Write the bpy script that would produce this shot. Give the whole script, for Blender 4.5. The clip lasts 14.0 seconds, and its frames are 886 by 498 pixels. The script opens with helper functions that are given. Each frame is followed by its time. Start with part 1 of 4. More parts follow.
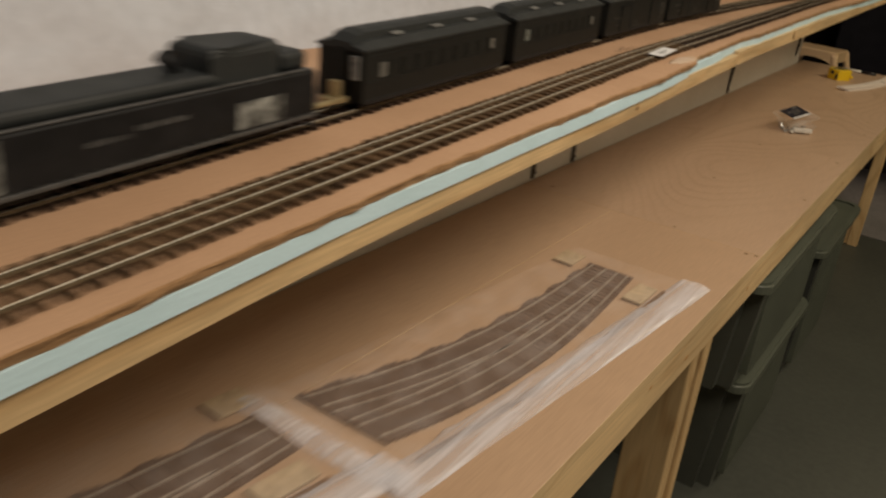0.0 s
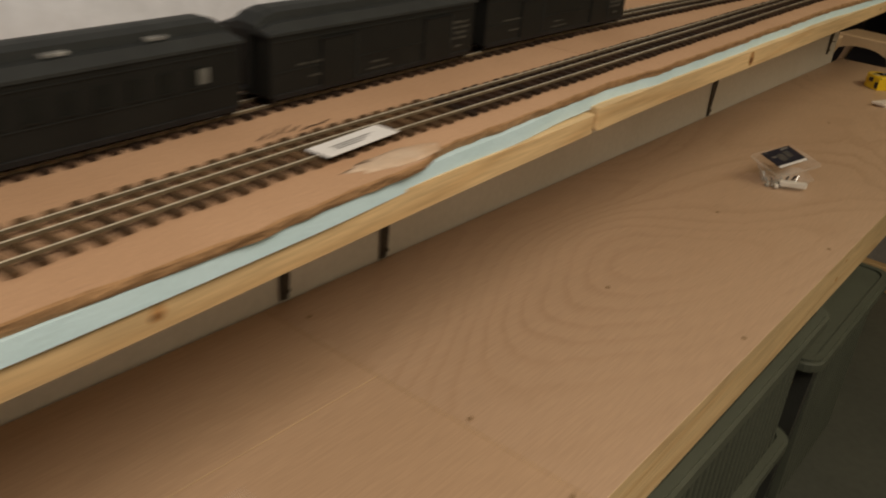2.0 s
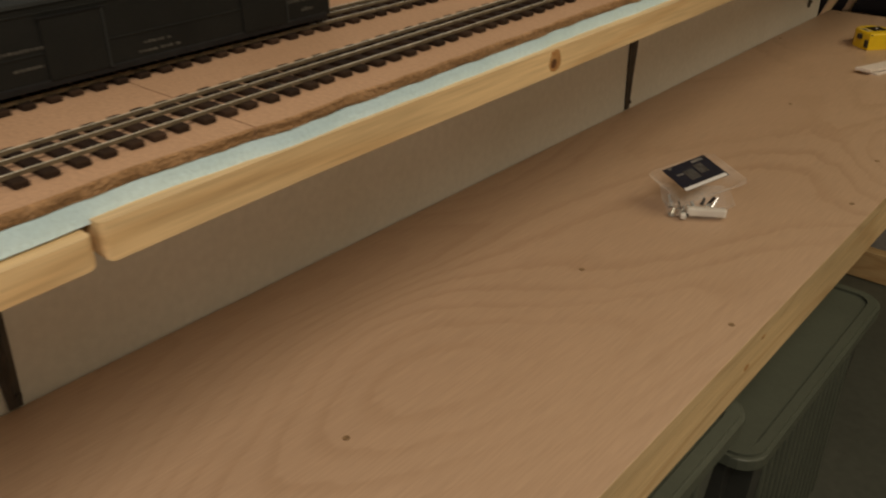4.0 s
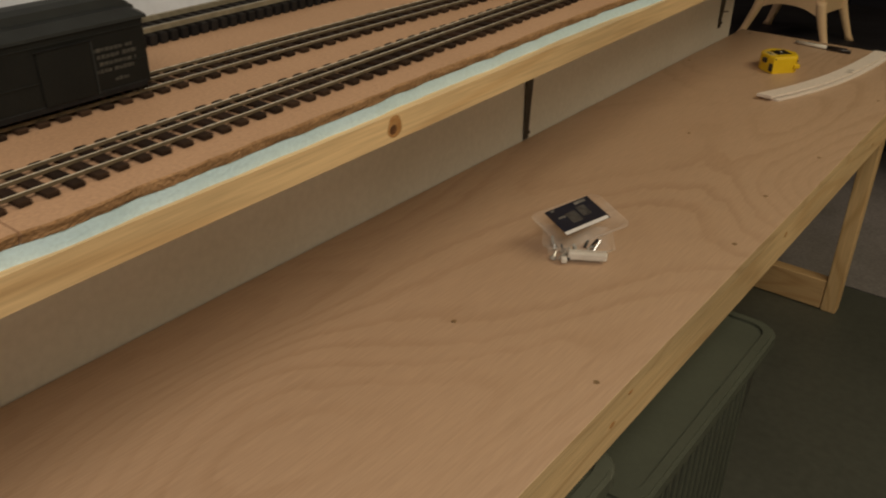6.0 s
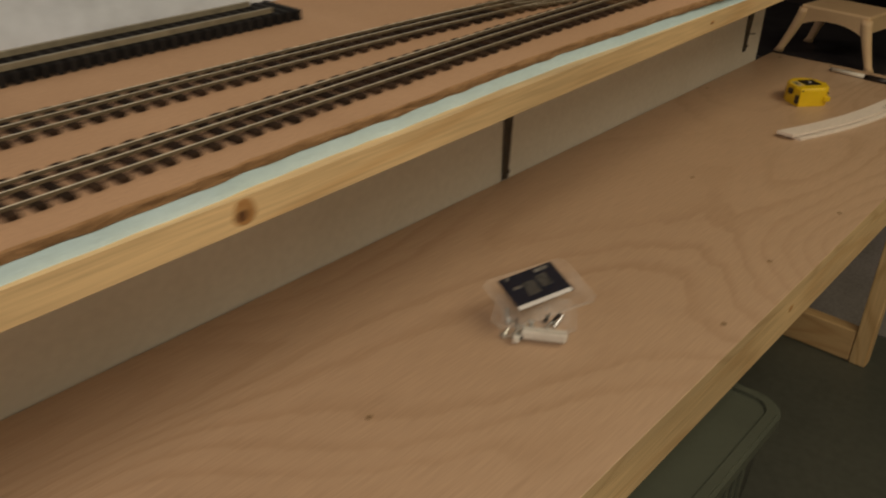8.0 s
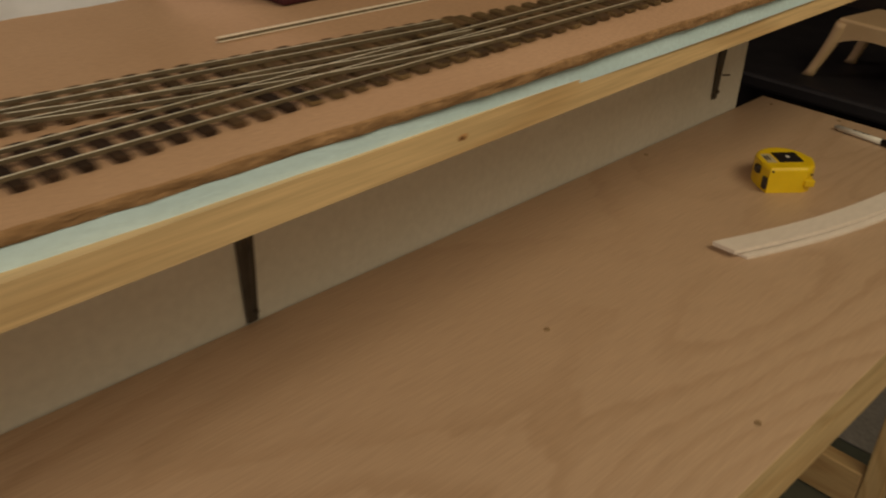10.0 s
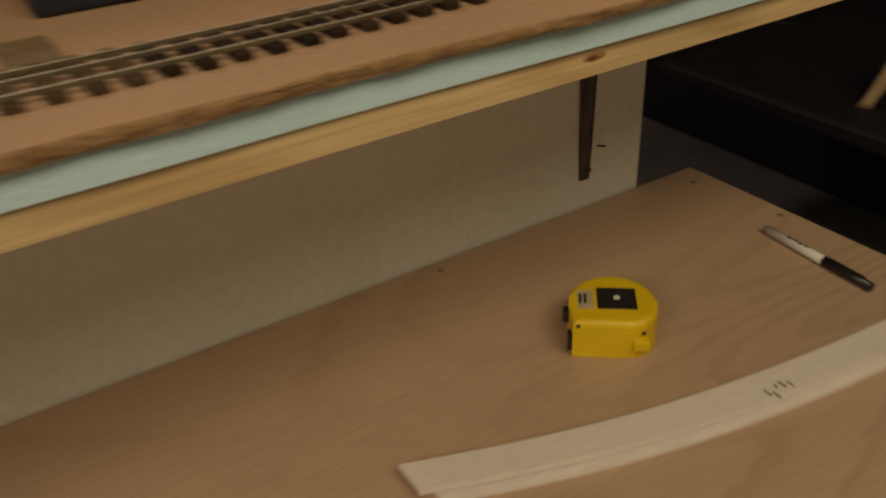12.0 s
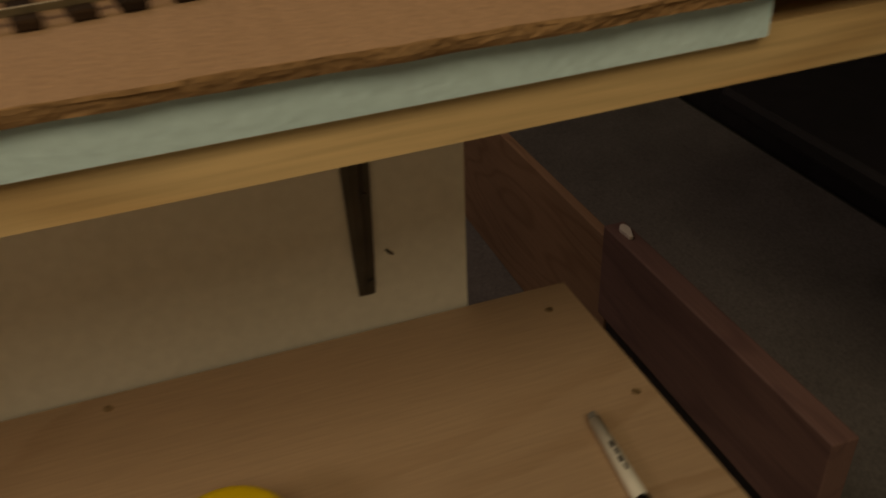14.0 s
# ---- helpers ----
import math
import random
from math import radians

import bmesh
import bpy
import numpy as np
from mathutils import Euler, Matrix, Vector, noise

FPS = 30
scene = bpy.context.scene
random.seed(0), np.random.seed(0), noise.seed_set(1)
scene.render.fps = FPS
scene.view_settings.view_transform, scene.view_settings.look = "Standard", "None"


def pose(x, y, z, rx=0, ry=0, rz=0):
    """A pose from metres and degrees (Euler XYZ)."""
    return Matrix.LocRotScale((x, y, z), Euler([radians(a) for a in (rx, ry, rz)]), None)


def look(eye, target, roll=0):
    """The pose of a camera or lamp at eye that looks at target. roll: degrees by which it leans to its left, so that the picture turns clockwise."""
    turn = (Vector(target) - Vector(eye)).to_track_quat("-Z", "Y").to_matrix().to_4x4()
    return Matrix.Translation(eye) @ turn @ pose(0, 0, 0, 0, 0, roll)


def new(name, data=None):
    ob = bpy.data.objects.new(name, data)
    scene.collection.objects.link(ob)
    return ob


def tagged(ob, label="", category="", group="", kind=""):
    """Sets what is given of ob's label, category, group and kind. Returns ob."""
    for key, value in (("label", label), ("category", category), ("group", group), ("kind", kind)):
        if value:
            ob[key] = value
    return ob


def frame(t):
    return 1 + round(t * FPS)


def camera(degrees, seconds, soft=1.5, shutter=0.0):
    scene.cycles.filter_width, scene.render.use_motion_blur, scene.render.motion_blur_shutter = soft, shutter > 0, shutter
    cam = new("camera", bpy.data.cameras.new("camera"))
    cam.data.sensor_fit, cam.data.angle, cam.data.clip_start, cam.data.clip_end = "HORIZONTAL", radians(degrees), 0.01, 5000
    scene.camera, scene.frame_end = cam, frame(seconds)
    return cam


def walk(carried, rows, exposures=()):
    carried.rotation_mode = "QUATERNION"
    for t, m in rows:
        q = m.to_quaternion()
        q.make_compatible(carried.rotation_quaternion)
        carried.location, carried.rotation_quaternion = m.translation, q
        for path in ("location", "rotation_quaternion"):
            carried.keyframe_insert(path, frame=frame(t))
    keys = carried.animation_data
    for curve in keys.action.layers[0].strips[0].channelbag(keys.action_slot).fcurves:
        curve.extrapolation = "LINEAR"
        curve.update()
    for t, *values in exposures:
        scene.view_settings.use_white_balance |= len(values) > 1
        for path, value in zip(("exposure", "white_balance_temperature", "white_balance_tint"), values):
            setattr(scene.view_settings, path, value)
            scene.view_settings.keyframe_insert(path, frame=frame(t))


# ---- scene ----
cam = camera(55.0, 14.0, soft=2.0, shutter=0.8)
PATH = [
    (0, (0.741, -0.812, 1.296), (-0.227, 0.747, 0.501), 6.5),
    (0.5, (0.704, -0.544, 1.282), (-0.209, 1.024, 0.441), 6.1),
    (1, (0.708, -0.336, 1.293), (-0.175, 1.238, 0.433), 6.5),
    (1.5, (0.72, -0.097, 1.303), (-0.287, 1.394, 0.43), 6.6),
    (2, (0.715, 0.061, 1.301), (-0.36, 1.501, 0.424), 5.7),
    (2.5, (0.684, 0.279, 1.293), (-0.373, 1.731, 0.413), 4.8),
    (3, (0.664, 0.428, 1.284), (-0.407, 1.862, 0.391), 2.6),
    (3.5, (0.696, 0.572, 1.265), (-0.439, 1.937, 0.345), 0.6),
    (4, (0.726, 0.655, 1.263), (-0.425, 1.991, 0.319), -0.1),
    (4.2, (0.732, 0.667, 1.263), (-0.415, 1.998, 0.308), -0.3),
    (6.3, (0.773, 0.776, 1.313), (-0.285, 2.181, 0.36), 1.1),
    (6.5, (0.775, 0.783, 1.313), (-0.288, 2.183, 0.358), 0.8),
    (7, (0.766, 0.804, 1.311), (-0.31, 2.188, 0.348), 0.6),
    (7.5, (0.759, 0.883, 1.305), (-0.371, 2.224, 0.343), 0.5),
    (8, (0.751, 0.988, 1.311), (-0.389, 2.322, 0.351), 1.6),
    (8.5, (0.727, 1.15, 1.301), (-0.382, 2.509, 0.342), 2.6),
    (8.7, (0.699, 1.224, 1.308), (-0.358, 2.612, 0.332), 3.8),
    (10.8, (0.67, 1.894, 1.263), (-0.659, 2.983, 0.237), -0.1),
    (11, (0.666, 1.958, 1.262), (-0.637, 3.068, 0.227), -0.2),
    (11.5, (0.658, 2.106, 1.245), (-0.662, 3.201, 0.217), -0.9),
    (12, (0.662, 2.315, 1.227), (-0.801, 3.21, 0.198), -2.8),
    (12.5, (0.646, 2.467, 1.21), (-0.906, 3.121, 0.131), -5.8),
    (13, (0.611, 2.609, 1.211), (-0.933, 3.255, 0.116), -4.4),
    (13.5, (0.578, 2.703, 1.192), (-1.0, 3.322, 0.13), -4.2),
    (14, (0.553, 2.793, 1.184), (-1.043, 3.332, 0.107), -2.5),
]
walk(cam, [(t, look(eye, target, roll)) for t, eye, target, roll in PATH],
     [(0, 0.02, 6500, 10), (2, -0.04, 6500, 10), (4.2, -0.02, 6500, 10), (6.3, 0.02, 6500, 10), (8.7, -0.01, 6550, 10), (10.8, -0.01, 6850, 9), (11.5, -0.04, 6850, 9), (12.5, -0.2, 6900, 9), (13.3, -0.36, 7300, 9), (14, -0.52, 7550, 9)])

# ---- world, light ----
world = bpy.data.worlds.new("world")
scene.world = world
world.use_nodes = True
world.node_tree.nodes["Background"].inputs[0].default_value = (0.9, 0.8, 0.65, 1)
world.node_tree.nodes["Background"].inputs[1].default_value = 0.02


def lamp(name, where, target, sx, sy, watts, colour):
    data = bpy.data.lights.new(name, "AREA")
    data.shape, data.size, data.size_y, data.energy, data.color = "RECTANGLE", sx, sy, watts, colour
    ob = new(name, data)
    ob.matrix_world = look(where, target)
    return ob


lamp("ceiling_lamp_light", (1.4, 0.05, 2.38), (1.4, 0.06, 0), 0.9, 1.5, 35, (1.0, 0.86, 0.69))
lamp("far_lamp_light", (1.62, 2.6, 2.38), (1.62, 2.61, 0), 1.1, 1.6, 22, (1.0, 0.85, 0.57))
# Unseen fill, added to brighten the boards and carpet beyond the bench.
lamp("side_room_fill", (-1.3, 2.2, 2.38), (-1.3, 2.21, 0), 0.4, 0.4, 10, (1.0, 0.80, 0.70))

# ---- materials ----
MATS = {}


def material(name, base, rough=0.6, metal=0.0, second=None, scale=8.0, stretch=(1, 1, 1), fine=0.25, fine_scale=120.0,
             bump=0.1, bump_scale=None, rand=0.0, detail=4.0, alpha=None, spec=0.5):
    """Base colour with broad stains (second) and fine grain, relief, and per-object variation."""
    if name in MATS:
        return MATS[name]
    m = bpy.data.materials.new(name)
    m.use_nodes = True
    nt = m.node_tree
    n, link = nt.nodes, nt.links.new
    b = n["Principled BSDF"]
    b.inputs["Roughness"].default_value = rough
    b.inputs["Metallic"].default_value = metal
    b.inputs["Specular IOR Level"].default_value = spec
    co = n.new("ShaderNodeTexCoord")
    mp = n.new("ShaderNodeMapping")
    mp.inputs["Scale"].default_value = stretch
    link(co.outputs["Object"], mp.inputs["Vector"])
    n1 = n.new("ShaderNodeTexNoise")
    n1.inputs["Scale"].default_value, n1.inputs["Detail"].default_value = scale, detail
    link(mp.outputs[0], n1.inputs["Vector"])
    n2 = n.new("ShaderNodeTexNoise")
    n2.inputs["Scale"].default_value, n2.inputs["Detail"].default_value = fine_scale, 3.0
    link(mp.outputs[0], n2.inputs["Vector"])
    second = second or tuple(c * 0.75 for c in base)
    mix = n.new("ShaderNodeMix")
    mix.data_type = "RGBA"
    mix.inputs[6].default_value, mix.inputs[7].default_value = (*base, 1), (*second, 1)
    ramp = n.new("ShaderNodeMapRange")
    ramp.inputs[1].default_value, ramp.inputs[2].default_value = 0.35, 0.68
    link(n1.outputs[0], ramp.inputs[0])
    link(ramp.outputs[0], mix.inputs[0])
    hsv = n.new("ShaderNodeHueSaturation")
    val = n.new("ShaderNodeMapRange")
    val.inputs[1].default_value, val.inputs[2].default_value = 0.25, 0.75
    val.inputs[3].default_value, val.inputs[4].default_value = 1 - fine, 1 + fine
    link(n2.outputs[0], val.inputs[0])
    if rand:
        info = n.new("ShaderNodeObjectInfo")
        rr = n.new("ShaderNodeMapRange")
        rr.inputs[3].default_value, rr.inputs[4].default_value = 1 - rand, 1 + rand
        link(info.outputs["Random"], rr.inputs[0])
        mul = n.new("ShaderNodeMath")
        mul.operation = "MULTIPLY"
        link(val.outputs[0], mul.inputs[0])
        link(rr.outputs[0], mul.inputs[1])
        link(mul.outputs[0], hsv.inputs["Value"])
    else:
        link(val.outputs[0], hsv.inputs["Value"])
    link(mix.outputs[2], hsv.inputs["Color"])
    link(hsv.outputs[0], b.inputs["Base Color"])
    rv = n.new("ShaderNodeMapRange")
    rv.inputs[3].default_value, rv.inputs[4].default_value = max(rough - 0.12, 0.02), min(rough + 0.12, 1)
    link(n1.outputs[0], rv.inputs[0])
    link(rv.outputs[0], b.inputs["Roughness"])
    if bump:
        bp = n.new("ShaderNodeBump")
        bp.inputs["Strength"].default_value, bp.inputs["Distance"].default_value = bump, 0.002
        link(n2.outputs[0], bp.inputs["Height"])
        link(bp.outputs[0], b.inputs["Normal"])
    if alpha is not None:
        b.inputs["Alpha"].default_value = alpha
    MATS[name] = m
    return m


def wood(name, light, dark, along="y", rings=9.0, warp=2.2, rough=0.5, strength=0.5, pores=0.10, pale=0.2, pull=0.22):
    """Sawn or peeled wood: warped growth lines, pores along the grain, broad tone."""
    m = bpy.data.materials.new(name)
    m.use_nodes = True
    nt = m.node_tree
    n, link = nt.nodes, nt.links.new
    b = n["Principled BSDF"]
    co = n.new("ShaderNodeTexCoord")
    mp = n.new("ShaderNodeMapping")
    mp.inputs["Scale"].default_value = {"x": (pull, 1, 1), "y": (1, pull, 1), "z": (1, 1, pull)}[along]
    link(co.outputs["Object"], mp.inputs["Vector"])
    broad = n.new("ShaderNodeTexNoise")
    broad.inputs["Scale"].default_value, broad.inputs["Detail"].default_value = warp, 2.0
    link(mp.outputs[0], broad.inputs["Vector"])
    mul = n.new("ShaderNodeMath")
    mul.operation, mul.inputs[1].default_value = "MULTIPLY", rings * 2
    link(broad.outputs[0], mul.inputs[0])
    fr = n.new("ShaderNodeMath")
    fr.operation = "PINGPONG"
    fr.inputs[1].default_value = 0.5
    link(mul.outputs[0], fr.inputs[0])
    soft = n.new("ShaderNodeMapRange")
    soft.interpolation_type = "SMOOTHSTEP"
    soft.inputs[1].default_value, soft.inputs[2].default_value, soft.inputs[4].default_value = 0.25, 0.5, strength
    link(fr.outputs[0], soft.inputs[0])
    tone = n.new("ShaderNodeTexNoise")
    tone.inputs["Scale"].default_value = 1.7
    link(co.outputs["Object"], tone.inputs["Vector"])
    pore = n.new("ShaderNodeTexNoise")
    mp2 = n.new("ShaderNodeMapping")
    mp2.inputs["Scale"].default_value = {"x": (12, 320, 320), "y": (320, 12, 320), "z": (320, 320, 12)}[along]
    link(co.outputs["Object"], mp2.inputs["Vector"])
    pore.inputs["Scale"].default_value = 1.0
    link(mp2.outputs[0], pore.inputs["Vector"])
    mix = n.new("ShaderNodeMix")
    mix.data_type = "RGBA"
    mix.inputs[6].default_value, mix.inputs[7].default_value = (*light, 1), (*dark, 1)
    link(soft.outputs[0], mix.inputs[0])
    v1 = n.new("ShaderNodeMapRange")
    v1.inputs[1].default_value, v1.inputs[2].default_value = 0.3, 0.7
    v1.inputs[3].default_value, v1.inputs[4].default_value = 1 - pale, 1 + pale
    link(tone.outputs[0], v1.inputs[0])
    v2 = n.new("ShaderNodeMapRange")
    v2.inputs[1].default_value, v2.inputs[2].default_value = 0.3, 0.7
    v2.inputs[3].default_value, v2.inputs[4].default_value = 1 - pores, 1 + pores
    link(pore.outputs[0], v2.inputs[0])
    vm = n.new("ShaderNodeMath")
    vm.operation = "MULTIPLY"
    link(v1.outputs[0], vm.inputs[0])
    link(v2.outputs[0], vm.inputs[1])
    hsv = n.new("ShaderNodeHueSaturation")
    link(vm.outputs[0], hsv.inputs["Value"])
    link(mix.outputs[2], hsv.inputs["Color"])
    link(hsv.outputs[0], b.inputs["Base Color"])
    b.inputs["Roughness"].default_value = rough
    bp = n.new("ShaderNodeBump")
    bp.inputs["Strength"].default_value, bp.inputs["Distance"].default_value = 0.12, 0.001
    link(pore.outputs[0], bp.inputs["Height"])
    link(bp.outputs[0], b.inputs["Normal"])
    MATS[name] = m
    return m


def rotary_ply(name, light, dark, rings=11.0, warp=1.7, pull=0.42, strength=0.62, rough=0.42):
    """Rotary-cut veneer: nested uneven arches with one sharp side, fading in and out, and short flecks along y."""
    m = bpy.data.materials.new(name)
    m.use_nodes = True
    nt = m.node_tree
    n, link = nt.nodes, nt.links.new
    b = n["Principled BSDF"]
    co = n.new("ShaderNodeTexCoord")

    def mapped(sx, sy, sz):
        mp = n.new("ShaderNodeMapping")
        mp.inputs["Scale"].default_value = (sx, sy, sz)
        link(co.outputs["Object"], mp.inputs["Vector"])
        return mp.outputs[0]

    def tex(vector, scale, detail=2.0, distortion=0.0):
        t = n.new("ShaderNodeTexNoise")
        t.inputs["Scale"].default_value, t.inputs["Detail"].default_value, t.inputs["Distortion"].default_value = scale, detail, distortion
        link(vector, t.inputs["Vector"])
        return t.outputs[0]

    def calc(op, a, c):
        q = n.new("ShaderNodeMath")
        q.operation = op
        for k, v in ((0, a), (1, c)):
            if isinstance(v, (int, float)):
                q.inputs[k].default_value = v
            else:
                link(v, q.inputs[k])
        return q.outputs[0]

    def span(v, lo, hi, a, c, smooth=False):
        q = n.new("ShaderNodeMapRange")
        if smooth:
            q.interpolation_type = "SMOOTHSTEP"
        for k, val in ((1, lo), (2, hi), (3, a), (4, c)):
            q.inputs[k].default_value = val
        link(v, q.inputs[0])
        return q.outputs[0]

    grown = mapped(1, pull, 1)
    field = calc("MULTIPLY", tex(grown, warp, 1.0, 0.5), rings)
    field = calc("ADD", field, calc("MULTIPLY", tex(mapped(1, 0.3, 1), 38, 3.0), 0.75))
    saw = calc("FRACT", field, 0)
    late = calc("MULTIPLY", span(saw, 0.45, 0.9, 0, 1, True), span(saw, 0.9, 1.0, 1, 0))
    shown = calc("MULTIPLY", late, span(tex(grown, 3.1, 2.0), 0.38, 0.62, 0.15, 1.0))
    mix = n.new("ShaderNodeMix")
    mix.data_type = "RGBA"
    mix.inputs[6].default_value, mix.inputs[7].default_value = (*light, 1), (*dark, 1)
    link(calc("MULTIPLY", shown, strength), mix.inputs[0])
    fleck = tex(mapped(420, 22, 420), 1.0, 2.0)
    value = calc("MULTIPLY", span(tex(grown, 1.1, 3.0), 0.3, 0.7, 0.92, 1.07), span(fleck, 0.3, 0.7, 0.93, 1.06))
    hsv = n.new("ShaderNodeHueSaturation")
    link(value, hsv.inputs["Value"])
    link(mix.outputs[2], hsv.inputs["Color"])
    link(hsv.outputs[0], b.inputs["Base Color"])
    link(span(tex(grown, 6.0, 3.0), 0.3, 0.7, rough - 0.06, rough + 0.1), b.inputs["Roughness"])
    bp = n.new("ShaderNodeBump")
    bp.inputs["Strength"].default_value, bp.inputs["Distance"].default_value = 0.12, 0.001
    link(fleck, bp.inputs["Height"])
    link(bp.outputs[0], b.inputs["Normal"])
    return m


def clear(name, tint=(1, 1, 1), rough=0.12, veil=0.12, scale=30, stretch=(1, 1, 1)):
    """Thin clear plastic: mostly see-through, with gloss and a faint milky veil."""
    m = bpy.data.materials.new(name)
    m.use_nodes = True
    nt = m.node_tree
    n, link = nt.nodes, nt.links.new
    b = n["Principled BSDF"]
    b.inputs["Base Color"].default_value = (*tint, 1)
    b.inputs["Roughness"].default_value = rough
    noise_tex = n.new("ShaderNodeTexNoise")
    noise_tex.inputs["Scale"].default_value = scale
    mp = n.new("ShaderNodeMapping")
    mp.inputs["Scale"].default_value = stretch
    co = n.new("ShaderNodeTexCoord")
    link(co.outputs["Object"], mp.inputs["Vector"])
    link(mp.outputs[0], noise_tex.inputs["Vector"])
    rng = n.new("ShaderNodeMapRange")
    rng.inputs[1].default_value, rng.inputs[2].default_value = 0.4, 0.75
    rng.inputs[3].default_value, rng.inputs[4].default_value = veil * 0.6, veil * 1.8
    link(noise_tex.outputs[0], rng.inputs[0])
    link(rng.outputs[0], b.inputs["Alpha"])
    return m


PLY = rotary_ply("plywood", (0.482, 0.335, 0.228), (0.345, 0.218, 0.130), rings=32, warp=1.9, strength=0.46)
PLAINPLY = rotary_ply("plain_plywood", (0.478, 0.328, 0.216), (0.345, 0.218, 0.130), rings=12, warp=1.2, strength=0.22)
PLYEDGE = wood("plywood_edge", (0.54, 0.39, 0.21), (0.40, 0.26, 0.125), rings=6, warp=6, strength=0.5, rough=0.7)
PINE = wood("pine", (0.62, 0.44, 0.235), (0.47, 0.285, 0.125), rings=9, warp=5, strength=0.5, rough=0.5, pull=0.10, pores=0.14)
PINEZ = wood("pine_upright", (0.58, 0.40, 0.20), (0.42, 0.25, 0.10), along="z", rings=7, warp=5, strength=0.6, rough=0.5)
PINEX = wood("pine_cross", (0.50, 0.33, 0.16), (0.38, 0.22, 0.09), along="x", rings=7, warp=5, strength=0.6, rough=0.55)
BROWNWOOD = wood("brown_board", (0.34, 0.20, 0.125), (0.24, 0.13, 0.075), along="x", rings=7, warp=5, strength=0.6, rough=0.6)
CORK = material("fibreboard", (0.52, 0.325, 0.200), 0.85, second=(0.465, 0.285, 0.170), scale=6, fine=0.13, fine_scale=330, bump=0.4)
CORKEDGE = material("fibreboard_torn_edge", (0.40, 0.235, 0.115), 0.95, second=(0.27, 0.150, 0.066), scale=70, fine=0.34, fine_scale=380, bump=1.0)
FOAM = material("foam_board", (0.60, 0.79, 0.88), 0.8, second=(0.55, 0.74, 0.82), scale=14, fine=0.07, fine_scale=300, bump=0.3)
WHITEPANEL = material("white_panel", (0.82, 0.80, 0.75), 0.55, second=(0.76, 0.74, 0.68), scale=5, fine=0.05, fine_scale=90, bump=0.08)
MASONRY = material("painted_masonry", (0.66, 0.71, 0.80), 0.6, second=(0.58, 0.62, 0.69), scale=6, fine=0.08, fine_scale=60, bump=0.5)
CONCRETE = material("painted_floor", (0.060, 0.063, 0.052), 0.5, second=(0.046, 0.049, 0.040), scale=3, fine=0.15, fine_scale=50, bump=0.15)
CEIL = material("ceiling_paint", (0.80, 0.78, 0.72), 0.8, scale=3)
UNLITWALL = material("unlit_wall", (0.035, 0.028, 0.028), 0.8, scale=3)
ROOMWALL = material("room_wall", (0.60, 0.56, 0.48), 0.8, scale=3)
STEEL = material("grey_bracket_steel", (0.085, 0.075, 0.065), 0.5, 0.35, fine=0.15, scale=30)
RAIL = material("nickel_rail", (0.93, 0.87, 0.73), 0.30, 0.2, second=(0.82, 0.75, 0.60), scale=25, fine=0.10)
TIE = material("wooden_tie", (0.020, 0.010, 0.0065), 0.9, second=(0.034, 0.019, 0.011), scale=60, fine=0.3, fine_scale=500, bump=0.4, rand=0.4, spec=0.2)
TIEBROWN = material("brown_stained_tie", (0.105, 0.062, 0.030), 0.9, second=(0.066, 0.039, 0.020), scale=60, fine=0.3, fine_scale=500, bump=0.4, rand=0.35, spec=0.2)
OLIVETIE = material("olive_stained_tie", (0.15, 0.098, 0.046), 0.9, second=(0.10, 0.064, 0.031), scale=60, fine=0.3, fine_scale=500, bump=0.4, rand=0.3, spec=0.2)
TIEDARK = material("black_tie", (0.016, 0.014, 0.014), 0.7, scale=60, rand=0.3, spec=0.2)
TRAIN = material("dark_green_car_paint", (0.0058, 0.0064, 0.0062), 0.55, second=(0.0085, 0.0090, 0.0082), spec=0.25, scale=20, fine=0.2, fine_scale=400, bump=0.05)
TRAINROOF = material("car_roof", (0.016, 0.019, 0.0195), 0.6, second=(0.010, 0.012, 0.013), scale=30, fine=0.18, bump=0.05)
BLACK = material("black_metal", (0.0060, 0.0064, 0.0076), 0.55, second=(0.011, 0.011, 0.012), scale=30, bump=0.05, spec=0.25)
GREYLET = material("faded_lettering", (0.060, 0.056, 0.047), 0.7, scale=200, second=(0.030, 0.028, 0.024))
PALEWIN = material("pale_window", (0.14, 0.155, 0.14), 0.3, scale=40)
SILVER = material("worn_silver", (0.30, 0.30, 0.29), 0.5, 0.3, second=(0.12, 0.12, 0.12), scale=90)
BRASS = material("bare_brass", (0.45, 0.36, 0.20), 0.4, 0.6, scale=40)
TOTE = material("green_grey_plastic", (0.082, 0.091, 0.069), 0.45, second=(0.068, 0.076, 0.057), scale=6, fine=0.06, bump=0.1)
TOTEDARK = material("dark_tote_plastic", (0.045, 0.048, 0.042), 0.4, second=(0.03, 0.03, 0.027), scale=6, fine=0.06)
YELLOW = material("yellow_plastic", (0.80, 0.56, 0.015), 0.35, second=(0.72, 0.48, 0.01), scale=30, fine=0.05)
BLACKPL = material("black_plastic", (0.02, 0.016, 0.018), 0.35, scale=40)
WHITE = material("white_plastic", (0.72, 0.70, 0.66), 0.45, scale=30, second=(0.66, 0.64, 0.60), fine=0.05)
PAPER = material("white_paper", (0.76, 0.76, 0.77), 0.7, scale=30, second=(0.70, 0.70, 0.71), fine=0.03)
NAVY = material("navy_print", (0.016, 0.02, 0.035), 0.35, scale=30)
OLIVEWOOD = material("olive_wood", (0.24, 0.165, 0.08), 0.7, second=(0.18, 0.12, 0.06), scale=40, fine=0.2)
